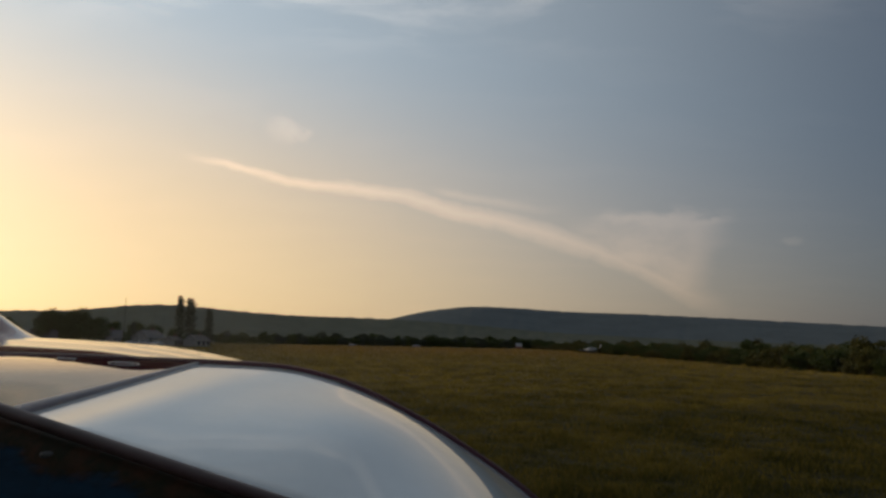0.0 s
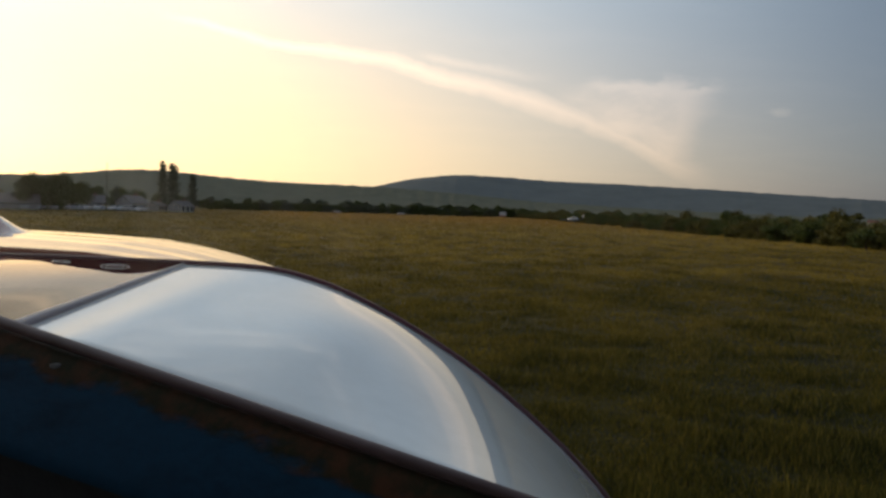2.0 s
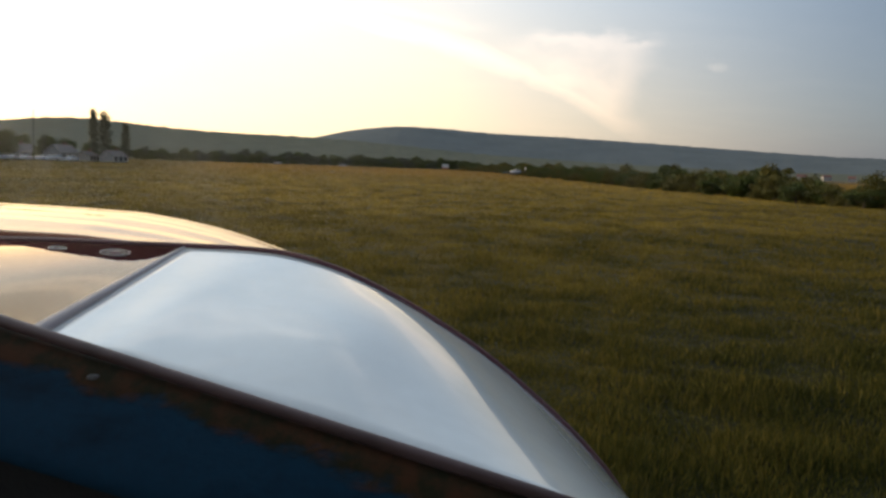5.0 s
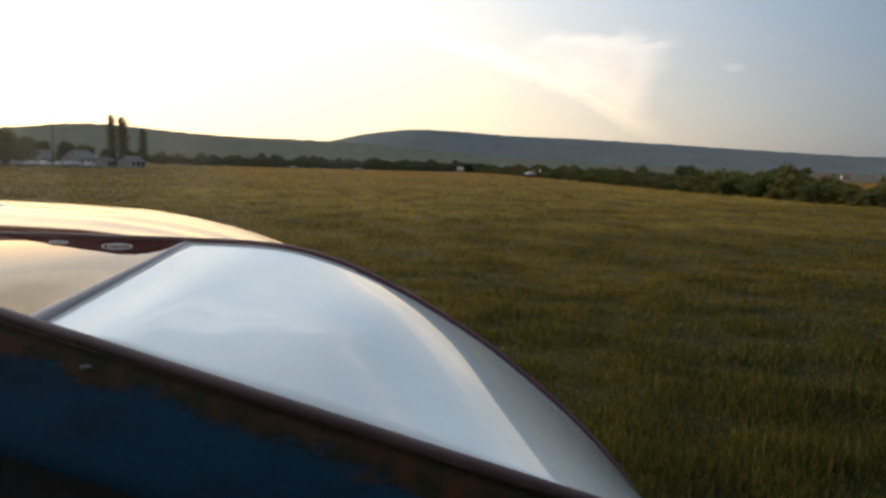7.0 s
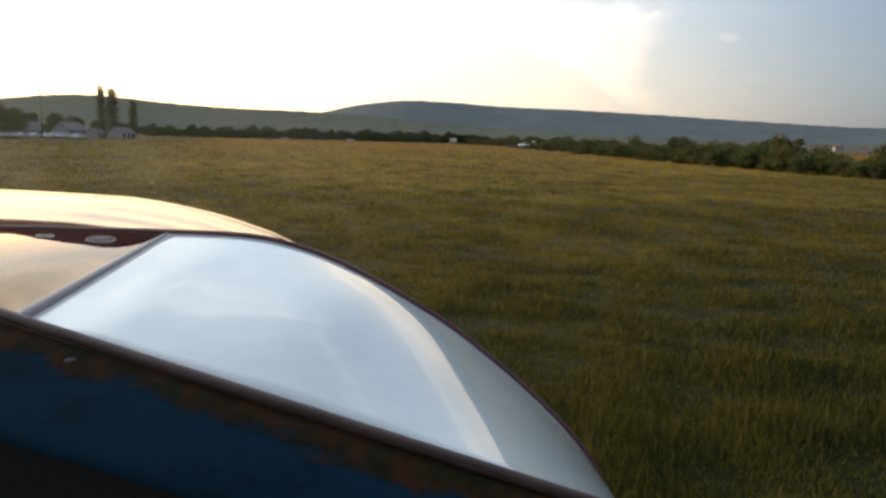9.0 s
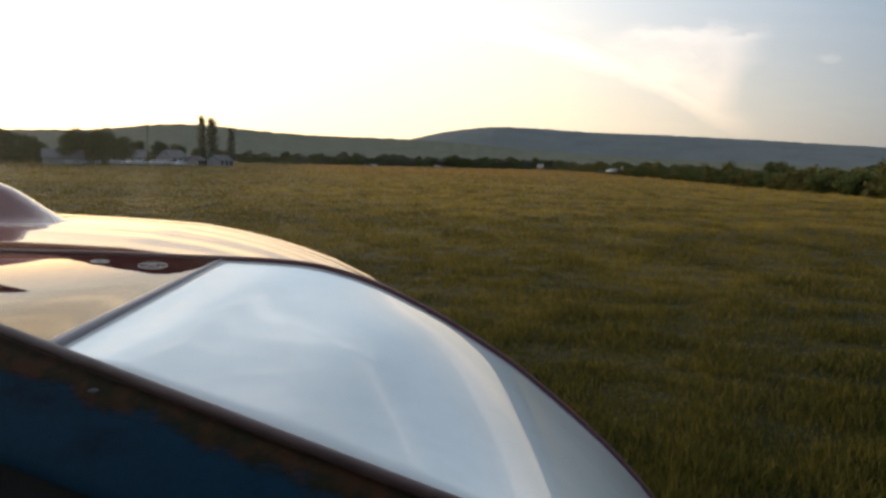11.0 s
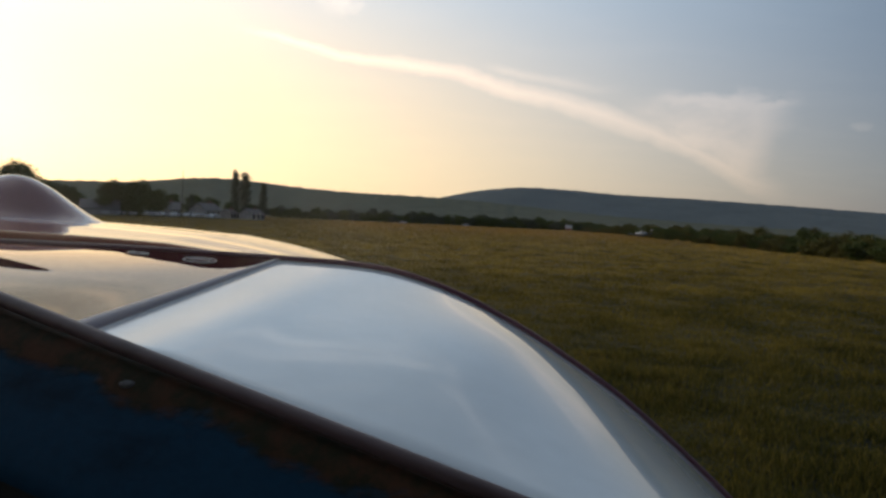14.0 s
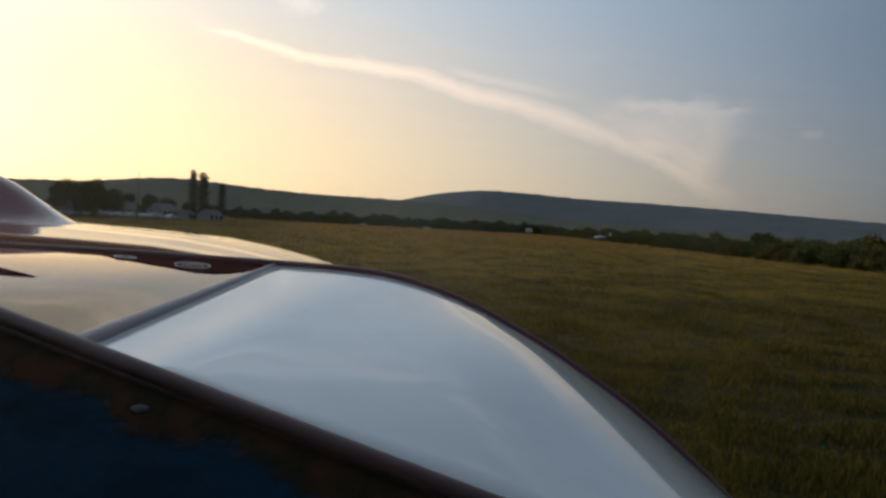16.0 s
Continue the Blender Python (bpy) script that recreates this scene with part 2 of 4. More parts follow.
def smeared_pane():
    """Clear acrylic with dust and wiping marks the low sun lights, plus added haze."""
    m = bpy.data.materials.new("smeared_acrylic")
    m.use_nodes = True
    n = Nodes(m.node_tree)
    where = n.add("ShaderNodeTexCoord").outputs["Object"]
    film = n.add("ShaderNodeBsdfRefraction", Color=(0.9, 0.88, 0.84, 1.0), Roughness=0.85, IOR=1.45)
    clear = n.add("ShaderNodeBsdfTransparent", Color=(1.0, 1.0, 1.0, 1.0))
    smear = n.range(n.noise(n.mapping(where, (1.0, 1.6, 0.6), (0.2, 0.5, 0.3)), 7.0, 5.0, 0.62, 0.8), 0.50, 0.78)
    at = n.add("ShaderNodeSeparateXYZ")
    n.join(where, at.inputs[0])
    fac = n.math("ADD", n.math("MULTIPLY", smear, 0.045), n.range(at.outputs[0], 0.80, 0.20, 0.003, 0.026))  # denser to the left, standing in for sun glare and aerial haze
    both = n.add("ShaderNodeMixShader")
    n.join(fac, both.inputs[0])
    n.join(clear.outputs[0], both.inputs[1])
    n.join(film.outputs[0], both.inputs[2])
    n.join(both.outputs[0], m.node_tree.nodes["Material Output"].inputs["Surface"])
    return m


HAZE = smeared_pane()
BLACK = material("black_cockpit_lining", (0.008, 0.008, 0.009), 0.8, scale=12, bump=0.2)
CHIP = material("chipped_pale_paint", (0.22, 0.21, 0.20), 0.8, second=(0.10, 0.095, 0.09), spread=1.0, scale=400)
RING = material("pale_ring_paint", (0.6, 0.56, 0.54), 0.4, scale=60)
RUBBER = material("tyre_rubber", (0.02, 0.02, 0.02), 0.8, scale=20, bump=0.3)
STEEL = material("dull_steel", (0.35, 0.35, 0.36), 0.35, metal=1.0, scale=20)
PROP = material("dark_propeller_wood", (0.06, 0.04, 0.03), 0.3, scale=8, coat=0.6)
BARK = material("tree_bark", (0.06, 0.045, 0.03), 0.9, scale=3, bump=0.5, bump_scale=20)
LEAF = material("broad_leaves", (0.075, 0.096, 0.017), 0.7, second=(0.050, 0.066, 0.012), scale=0.25, fine=3, pieces=0.6, specular=0.2)
LEAF_WARM = material("dry_bush_leaves", (0.120, 0.102, 0.016), 0.7, second=(0.052, 0.058, 0.010), scale=0.3, fine=3, pieces=0.6, specular=0.2)
NEEDLE = material("poplar_leaves", (0.07, 0.085, 0.040), 0.6, second=(0.05, 0.062, 0.030), scale=0.3, fine=3, pieces=0.5, specular=0.2)
WALL = material("pale_plaster", (0.34, 0.33, 0.31), 0.85, scale=0.6, fine=8, bump=0.2)
ROOF = material("grey_brown_roof", (0.15, 0.138, 0.130), 0.8, second=(0.12, 0.108, 0.100), scale=0.8, fine=10)
ROOF_RED = material("red_tile_roof", (0.19, 0.085, 0.065), 0.75, scale=0.8, fine=10)
DARKGLASS = material("dark_window_glass", (0.03, 0.035, 0.04), 0.1, scale=2)
CARWHITE = material("white_car_paint", (0.55, 0.56, 0.57), 0.2, scale=2, coat=0.6)
BLUE = material("blue_gloss_paint", (0.10, 0.14, 0.20), 0.55, scale=3)
ORANGE = material("orange_board_paint", (0.55, 0.22, 0.10), 0.6, scale=3)
BOARD = material("white_board_paint", (0.75, 0.72, 0.68), 0.6, scale=2)


def grass_material(name, green, gold, dark, blades=False):
    m = bpy.data.materials.new(name)
    m.use_nodes = True
    n = Nodes(m.node_tree)
    b = m.node_tree.nodes["Principled BSDF"]
    where = n.add("ShaderNodeTexCoord").outputs["Object"]
    patch = n.range(n.noise(where, 0.035, 5.0, 0.62, 0.4), 0.38, 0.66)
    spots = n.range(n.noise(n.mapping(where, (1.0, 0.5, 1.0)), 0.5, 5.0, 0.62), 0.40, 0.66)
    tips = n.range(n.noise(where, 5.0, 4.0, 0.7), 0.35, 0.70)
    at = n.add("ShaderNodeSeparateXYZ")
    n.join(where, at.inputs[0])
    far_gold = n.range(n.math("ADD", at.outputs[1], n.math("MULTIPLY", n.noise(where, 0.08, 3.0), 30.0)), 12.0, 75.0)  # golder far out; the dark near end holds shade between blades and lens falloff
    strip = n.range(n.math("ADD", at.outputs[0], n.math("MULTIPLY", at.outputs[1], 0.12)), -15.0, 7.0, 0.2, 1.0)  # greener to the left of the strip
    far_gold = n.math("MULTIPLY", far_gold, strip)
    col = n.mix(n.math("ADD", n.math("MULTIPLY", patch, 0.35), n.math("MULTIPLY", far_gold, 0.55)), green, gold)
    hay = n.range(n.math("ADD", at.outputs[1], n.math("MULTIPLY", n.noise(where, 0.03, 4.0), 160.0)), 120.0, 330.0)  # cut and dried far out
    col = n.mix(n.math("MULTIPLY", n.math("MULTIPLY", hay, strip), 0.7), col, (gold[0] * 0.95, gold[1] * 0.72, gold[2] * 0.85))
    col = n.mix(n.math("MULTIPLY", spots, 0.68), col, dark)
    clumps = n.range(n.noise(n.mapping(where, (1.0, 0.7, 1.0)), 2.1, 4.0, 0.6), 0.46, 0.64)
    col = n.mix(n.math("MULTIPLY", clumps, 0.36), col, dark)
    worn = n.range(n.noise(n.mapping(where, (0.6, 1.0, 1.0)), 0.11, 4.0, 0.6, 0.5), 0.50, 0.72)  # faded patches in the sward
    col = n.mix(n.math("MULTIPLY", worn, 0.4), col, tuple(0.45 * a + 0.55 * b for a, b in zip(gold, dark)))
    if blades:
        r = n.add("ShaderNodeNewGeometry").outputs["Random Per Island"]
        col = n.mix(n.range(r, 0.45, 1.0, 0.0, 0.26), col, gold)
    else:
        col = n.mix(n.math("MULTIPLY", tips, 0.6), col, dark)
        k = n.add("ShaderNodeBump", Strength=0.9, Distance=0.12)
        n.join(n.math("ADD", n.noise(where, 6.0, 4.0, 0.7), n.noise(where, 0.8, 3.0, 0.6)), k.inputs["Height"])
        n.join(k.outputs[0], b.inputs["Normal"])
    n.join(col, b.inputs["Base Color"])
    b.inputs["Roughness"].default_value = 0.8
    b.inputs["Specular IOR Level"].default_value = 0.12
    if blades:
        thin = n.add("ShaderNodeBsdfTranslucent")
        n.join(col, thin.inputs["Color"])
        both = n.add("ShaderNodeMixShader")
        both.inputs[0].default_value = 0.35
        n.join(b.outputs[0], both.inputs[1])
        n.join(thin.outputs[0], both.inputs[2])
        n.join(both.outputs[0], m.node_tree.nodes["Material Output"].inputs["Surface"])
    return m


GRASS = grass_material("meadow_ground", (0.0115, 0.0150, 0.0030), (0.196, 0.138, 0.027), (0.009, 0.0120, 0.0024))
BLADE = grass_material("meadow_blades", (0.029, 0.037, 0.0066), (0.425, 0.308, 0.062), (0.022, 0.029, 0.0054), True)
# both slopes are paler than foliage: aerial haze is put into their colour
WOOD_NEAR = material("hazed_wooded_slope", (0.138, 0.144, 0.112), 0.95, second=(0.100, 0.106, 0.083), scale=0.02, fine=0.12, spread=1.0, specular=0.0)
WOOD_FAR = material("hazed_far_slope", (0.132, 0.150, 0.154), 0.95, second=(0.108, 0.124, 0.128), scale=0.006, fine=0.05, spread=1.0, specular=0.0)


# ---- mesh helpers ----
def link(name, bm, mat, parent=None, smooth=False):
    me = bpy.data.meshes.new(name)
    bm.normal_update()
    bm.to_mesh(me)
    bm.free()
    me.materials.append(mat)
    if smooth:
        me.polygons.foreach_set("use_smooth", [True] * len(me.polygons))
    ob = new(name, me)
    ob.parent = parent
    return ob


def part(name, bm, mat, parent, label="", smooth=False):
    return tagged(link(name, bm, mat, parent, smooth), label)


def thing(name, label, category, group="", at=(0, 0, 0), kind=""):
    ob = new(name)
    ob.location = at
    return tagged(ob, label, category, group, kind)


def box(bm, size, at=(0, 0, 0), turn=None, bevel=0.0):
    r = bmesh.ops.create_cube(bm, size=1.0)
    vs = r["verts"]
    bmesh.ops.scale(bm, vec=size, verts=vs)
    if bevel:
        es = list({e for v in vs for e in v.link_edges})
        vs = list({v for f in bmesh.ops.bevel(bm, geom=es, offset=bevel, segments=2, affect="EDGES", profile=0.5)["faces"] for v in f.verts} | {v for v in vs if v.is_valid})
    m = Matrix.Translation(at) @ (turn.to_4x4() if turn else Matrix())
    bmesh.ops.transform(bm, matrix=m, verts=vs)
    return vs


def grid(bm, rows, closed=False):
    """Skin rows of points with quads."""
    made = [[bm.verts.new(p) for p in row] for row in rows]
    for a, b in zip(made, made[1:]):
        k = len(a)
        for i in range(k if closed else k - 1):
            j = (i + 1) % k
            bm.faces.new((a[i], a[j], b[j], b[i]))
    return made


def tube(bm, points, radii, sides=10, caps=True):
    rows = []
    pts = [Vector(p) for p in points]
    for i, p in enumerate(pts):
        d = (pts[min(i + 1, len(pts) - 1)] - pts[max(i - 1, 0)]).normalized()
        a = d.cross(Vector((0, 0, 1)) if abs(d.z) < 0.9 else Vector((1, 0, 0))).normalized()
        b = d.cross(a)
        r = radii[i] if isinstance(radii, (list, tuple)) else radii
        rows.append([p + r * (math.cos(q) * a + math.sin(q) * b) for q in (2 * math.pi * s / sides for s in range(sides))])
    made = grid(bm, rows, True)
    if caps:
        bm.faces.new(made[0][::-1])
        bm.faces.new(made[-1])


def smooth_line(points, steps):
    """A Catmull-Rom curve through a few control points."""
    pts = [Vector(p) for p in points]
    out = []
    for i in range(len(pts) - 1):
        p0, p1, p2, p3 = pts[max(i - 1, 0)], pts[i], pts[i + 1], pts[min(i + 2, len(pts) - 1)]
        for s in range(steps):
            t = s / steps
            out.append(0.5 * (2 * p1 + (p2 - p0) * t + (2 * p0 - 5 * p1 + 4 * p2 - p3) * t * t + (3 * p1 - p0 - 3 * p2 + p3) * t ** 3))
    return out + [pts[-1]]


# ---- the ground and the hills ----
def ground():
    bm = bmesh.new()
    rings = [0.0, 3, 8, 20, 45, 90, 180, 350, 700, 1400, 2800, 4900]
    n = 48
    rows = [[Vector((r * math.sin(2 * math.pi * i / n), r * math.cos(2 * math.pi * i / n), 0)) for i in range(n)] for r in rings[1:]]
    made = grid(bm, rows, True)
    c = bm.verts.new((0, 0, 0))
    for i in range(n):
        bm.faces.new((c, made[0][i], made[0][(i + 1) % n]))
    bmesh.ops.recalc_face_normals(bm, faces=bm.faces)
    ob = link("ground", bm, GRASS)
    if ob.data.polygons[0].normal.z < 0:
        ob.data.flip_normals()
    return tagged(ob, "wide flat meadow airfield of dry green-gold grass", "ground", kind="structure")


ground()


def ridge(name, dist, profile, depth, mat, label, rough):
    """A wooded ridge: crest heights given as angles over the horizon, with a slope towards the meadow."""
    bm = bmesh.new()
    azs = np.arange(-75, 75.01, 0.11)
    els = np.interp(azs, [p[0] for p in profile], [p[1] for p in profile])
    k = np.ones(17) / 17
    els = np.convolve(np.pad(els, 8, mode="edge"), k, "valid")
    rows = []
    for j in range(15):
        v = j / 14
        row = []
        for a, e in zip(azs, els):
            d = dist - depth * (1 - v)
            h = (dist * math.tan(radians(e)) + EYE) * math.sin(v * math.pi / 2) ** 1.3
            h += rough * v * (noise.noise(Vector((a * 1.7, v * 6, dist * 0.01))) + 0.6 * noise.noise(Vector((a * 7, v * 16, 3.0))) + (1.5 if j == 14 else 0.0) * noise.noise(Vector((a * 19, 0.0, 5.0))))
            w = heading(a, 0) * d
            row.append((w.x, w.y, max(h, 0) - 1.0 * (j == 0)))
        rows.append(row)
    last = rows[-1]
    rows.append([(x * 1.12, y * 1.12, -2) for x, y, z in last])
    grid(bm, rows)
    bmesh.ops.recalc_face_normals(bm, faces=bm.faces)
    return tagged(link(name, bm, mat, smooth=True), label, "hill", kind="structure")


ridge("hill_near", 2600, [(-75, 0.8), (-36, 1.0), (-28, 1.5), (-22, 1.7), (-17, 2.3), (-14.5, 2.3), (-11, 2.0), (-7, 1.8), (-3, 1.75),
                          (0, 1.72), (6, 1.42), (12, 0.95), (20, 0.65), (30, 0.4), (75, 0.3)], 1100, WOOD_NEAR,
      "low wooded hill against the evening sky, its green paled with haze", 3.2)
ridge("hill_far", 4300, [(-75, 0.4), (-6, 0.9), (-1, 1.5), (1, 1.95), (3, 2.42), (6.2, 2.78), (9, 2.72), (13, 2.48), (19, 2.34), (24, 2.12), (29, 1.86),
                         (36, 1.50), (50, 1.2), (75, 1.0)], 1500, WOOD_FAR, "long wooded ridge with blue-grey haze in its colour", 3.0)


# ---- the aircraft ----
XC = -0.585  # the aircraft's middle line, left of the camera's seat
plane = thing("light_aircraft", "red and white light aircraft with glossy cowling standing on the meadow", "aircraft", at=(XC, 0, 0))


def P(x, y, z):
    """A point of the aircraft, given from the seat's eye point."""
    return Vector((x - XC, y, z + EYE))


FRONT = 0.76
# the windscreen's lower frame: swept back and falling to the side
FRAME_LEFT, FRAME_RIGHT = Vector((-.40, .45, -.042)), Vector((.185, .22, -.1725))
FRAME_SLOPE = (FRAME_LEFT.z - FRAME_RIGHT.z) / (FRAME_RIGHT.x - FRAME_LEFT.x)
FRONT_SECTION = [(-.57, -.056), (-.34, -.057), (-.25, -.059), (-.165, -.061), (-.085, -.064), (-.03, -.071), (.03, -.089), (.09, -.1165),
                 (.155, -.153), (.25, -.218), (.38, -.334), (.46, -.44), (.52, -.60), (.53, -.78), (.44, -.95), (.15, -1.04), (-.57, -1.06)]
REAR_SECTION = [(-.57, .50, -.040), (-.42, .455, -.043), (-.30, .415, -.066), (-.228, .385, -.096), (-.16, .358, -.099), (-.11, .338, -.1095), (-.055, .316, -.122),
                (-.01, .299, -.132), (.035, .281, -.142), (.11, .252, -.159), (.20, .216, -.186), (.31, .18, -.265), (.43, .17, -.44), (.52, .17, -.70), (.47, .17, -.98), (.16, .17, -1.07), (-.57, .17, -1.10)]
STEPS = 5
front = smooth_line([(x, 0, z) for x, z in FRONT_SECTION], STEPS)
rear = smooth_line(REAR_SECTION, STEPS)
SEAM = 3 * STEPS


def skin(i, v):
    """The cowling's surface: i along the section, v from the front joint (0) to the windscreen (1), and turned down behind it."""
    if v > 1:
        return skin(i, 1) + Vector((0, -.15, -.8)) * (v - 1)
    k = min(int(i), len(front) - 2)
    a, b = front[k].lerp(front[k + 1], i - k), rear[k].lerp(rear[k + 1], i - k)
    p = a.lerp(b, v)
    if i <= SEAM:  # the top panel: a shallow swell between the joint and the windscreen
        lift = float(np.interp(i, (0, 5, 9, 12, 14, 15), (.003, .004, .005, .005, .004, .002))) * v * (1 - v) ** 5
    else:  # the side panel: a fuller shoulder
        lift = 0
        for c, near, far in ((35, .0095, .0095), (42, .004, .007)):
            lift += math.cos(min(abs(i - c) / 13, 1) * math.pi / 2) ** 2 * 6.75 * v * (1 - v) * (near * (1 - v) + far * v)
    return Vector((p.x, FRONT + (b.y - FRONT) * v, p.z + lift))


def on_panel(x, y):
    """The top panel's section index and depth at a place in the plan."""
    v = 0.2
    for _ in range(4):
        i = float(np.interp(x, [skin(k, v).x for k in range(SEAM + 1)], range(SEAM + 1)))
        v = (FRONT - y) / (FRONT - rear[round(i)].y)
    return i, v


def mirrored(p):
    return Vector((2 * XC - p.x, p.y, p.z))


def cowl_piece(first, last, flip, v0=0.0, v1=1.08):
    bm = bmesh.new()
    rows = []
    for k in range(25):
        v = v0 + (v1 - v0) * k / 24
        row = [skin(i, v) for i in range(first, last + 1)]
        rows.append([P(*(mirrored(p) if flip else p)) for p in row])
    grid(bm, rows)
    bmesh.ops.recalc_face_normals(bm, faces=bm.faces)
    bmesh.ops.solidify(bm, geom=bm.faces[:], thickness=0.003)
    return bm


def top_cowl():
    bm = bmesh.new()
    rows = []
    for k in range(25):
        v = k / 22
        right = [skin(i, v) for i in range(0, SEAM + 1)]
        row = [mirrored(p) for p in right[:0:-1]] + right
        rows.append([P(*p) for p in row])
    rows.append([p + Vector((0, 0.002, -0.012)) for p in rows[-1]])
    rows.append([p + Vector((0, 0, -0.06)) for p in rows[-1]])
    grid(bm, rows)
    for f in bm.faces:
        f.normal_update()
    if sum(f.normal.z for f in bm.faces) < 0:
        bmesh.ops.reverse_faces(bm, faces=bm.faces[:])
    return bm


part("top_cowl", top_cowl(), RED_MIRRORING, plane, "glossy dark red top cowling panel with dark reflections painted in", True)
for flip in (False, True):
    bm = cowl_piece(SEAM, len(front) - 1, flip)
    part("side_cowl", bm, WHITE, plane, "glossy white side cowling panel", True)
    bm = bmesh.new()
    line = [skin(SEAM, k / 22) + Vector((-0.003 * k / 24, 0, -0.0022 - 0.0020 * k / 24)) for k in range(25)]
    tube(bm, [P(*(mirrored(p) if flip else p)) for p in line], [0.0040 + 0.0064 * k / 24 for k in range(25)], 20)
    part("seam_bead", bm, MAUVE, plane, "rounded grey seam between the panels", True)
# red trim along the joint
bm = bmesh.new()
edge = [front[i] for i in range(0, 13 * STEPS)]
ring = [mirrored(p) for p in edge[:0:-1]] + edge
tube(bm, [P(p.x, FRONT + 0.002, p.z + 0.0005) for p in ring], 0.0050, 10)
part("trim_strip", bm, TRIM, plane, "dark red trim along the panel joint", True)


CREST = ((-.57, -.0301), (-.511, -.0324), (-.408, -.0358), (-.293, -.0427), (-.224, -.0531), (-.19, -.06), (-.144, -.0703), (-.098, -.0841), (-.04, -.1047), (.029, -.1373), (.097, -.1769), (.172, -.2233), (.281, -.3052), (.43, -.4384))
TIP = 0.94  # where the nose bowl is highest


def nose_height(x, y, z):
    """The nose bowl's upper skin: a rounded step at the joint, a low swell, and a long gentle fall to the hub, in slightly wavy hand-laid laminate."""
    if y < TIP:
        l = float(np.interp(y, (.762, .764, .768), (0, .40, .62))) if y < .768 else 1 - .38 * (1 - (y - .768) / (TIP - .768)) ** 1.5
    else:
        l = float(np.interp(y, (1.17, 1.20, 1.23, 1.26, 1.285, 1.30), (1, .95, .85, .6, .1, -.4)))
    fall = 0.085 * max(0.0, y - TIP) ** 2
    ripple = 0.0015 * min(1, (y - .762) / .06) * noise.noise(Vector((x * 5, y * 18, 1.0)))
    rise = float(np.interp(x, [c[0] for c in CREST], [c[1] for c in CREST])) - z
    return z + rise * l - fall + ripple


def nose_bowl():
    bm = bmesh.new()
    rows = []
    ys = [0.762, 0.764, 0.766, 0.768, 0.771, 0.774, 0.778] + [0.784 + 0.386 * j / 69 for j in range(70)] + [1.20, 1.23, 1.26, 1.285, 1.295, 1.30]
    for y in ys:
        k = float(np.interp(y, (0.762, 0.80, 1.10, 1.17, 1.20, 1.23, 1.26, 1.285, 1.295, 1.30), (0.998, 0.992, 0.982, 0.975, 0.96, 0.93, 0.86, 0.72, 0.5, 0.25)))
        row = []
        for p in front:
            top = min(max((p.z + .40) / .15, 0), 1)
            low = -.2 + (p.z + .2) * k
            z = nose_height(p.x, y, p.z) if top else low
            shut = 1 - min(1, (1.30 - y) / .10) if y > 1.20 else 0  # closes round the hub
            z = low + (z - low) * top
            row.append(Vector((XC + (p.x - XC) * k, y, z + (-.2 + (z + .2) * .3 - z) * shut ** 2)))
        full = [mirrored(q) for q in row[:0:-1]] + row
        rows.append([P(*q) for q in full[:-1]])
    grid(bm, rows, True)
    bmesh.ops.recalc_face_normals(bm, faces=bm.faces)
    return bm


def hub_hump():
    """A bell-shaped rise of the nose over the propeller hub, flaring out into the bowl."""
    bm = bmesh.new()
    rows = []
    for j in range(33):
        y = .895 + .21 * j / 32
        row = []
        for i in range(49):
            x = XC - .145 + .29 * i / 48
            dy = (y - .985) / (.085 if y < .985 else .125)
            r = min(1.0, math.hypot((x - XC) / .124, dy))
            row.append(P(x, y, nose_height(x, y, -.056) - .0025 * (r >= 1) + .0005 + .058 * math.cos(r * math.pi / 2) ** 1.55))
        rows.append(row)
    grid(bm, rows)
    bmesh.ops.recalc_face_normals(bm, faces=bm.faces)
    if sum(f.normal.z for f in bm.faces) < 0:
        bmesh.ops.reverse_faces(bm, faces=bm.faces[:])
    return bm


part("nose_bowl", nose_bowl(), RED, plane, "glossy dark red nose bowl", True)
part("hub_fairing", hub_hump(), SHEEN_RED, plane, "rounded fairing over the hub, its red paled with a painted sky sheen", True)


def revolve(profile, centre, sides=40):
    bm = bmesh.new()
    rows = [[P(centre[0] + r * math.cos(a), y, centre[1] + r * math.sin(a)) for a in (2 * math.pi * s / sides for s in range(sides))] for y, r in profile]
    made = grid(bm, rows, True)
    bm.faces.new(made[0])
    bm.faces.new(made[-1][::-1])
    bmesh.ops.recalc_face_normals(bm, faces=bm.faces)
    return bm


HUB = (XC, -.135)
spinner = part("spinner", revolve([(1.27, .03), (1.275, .072), (1.29, .080), (1.33, .080), (1.38, .074), (1.44, .058), (1.50, .034), (1.54, .014), (1.55, .004)], HUB),
               SHEEN_RED, plane, "rounded spinner, its red paled with a painted sky sheen", True)


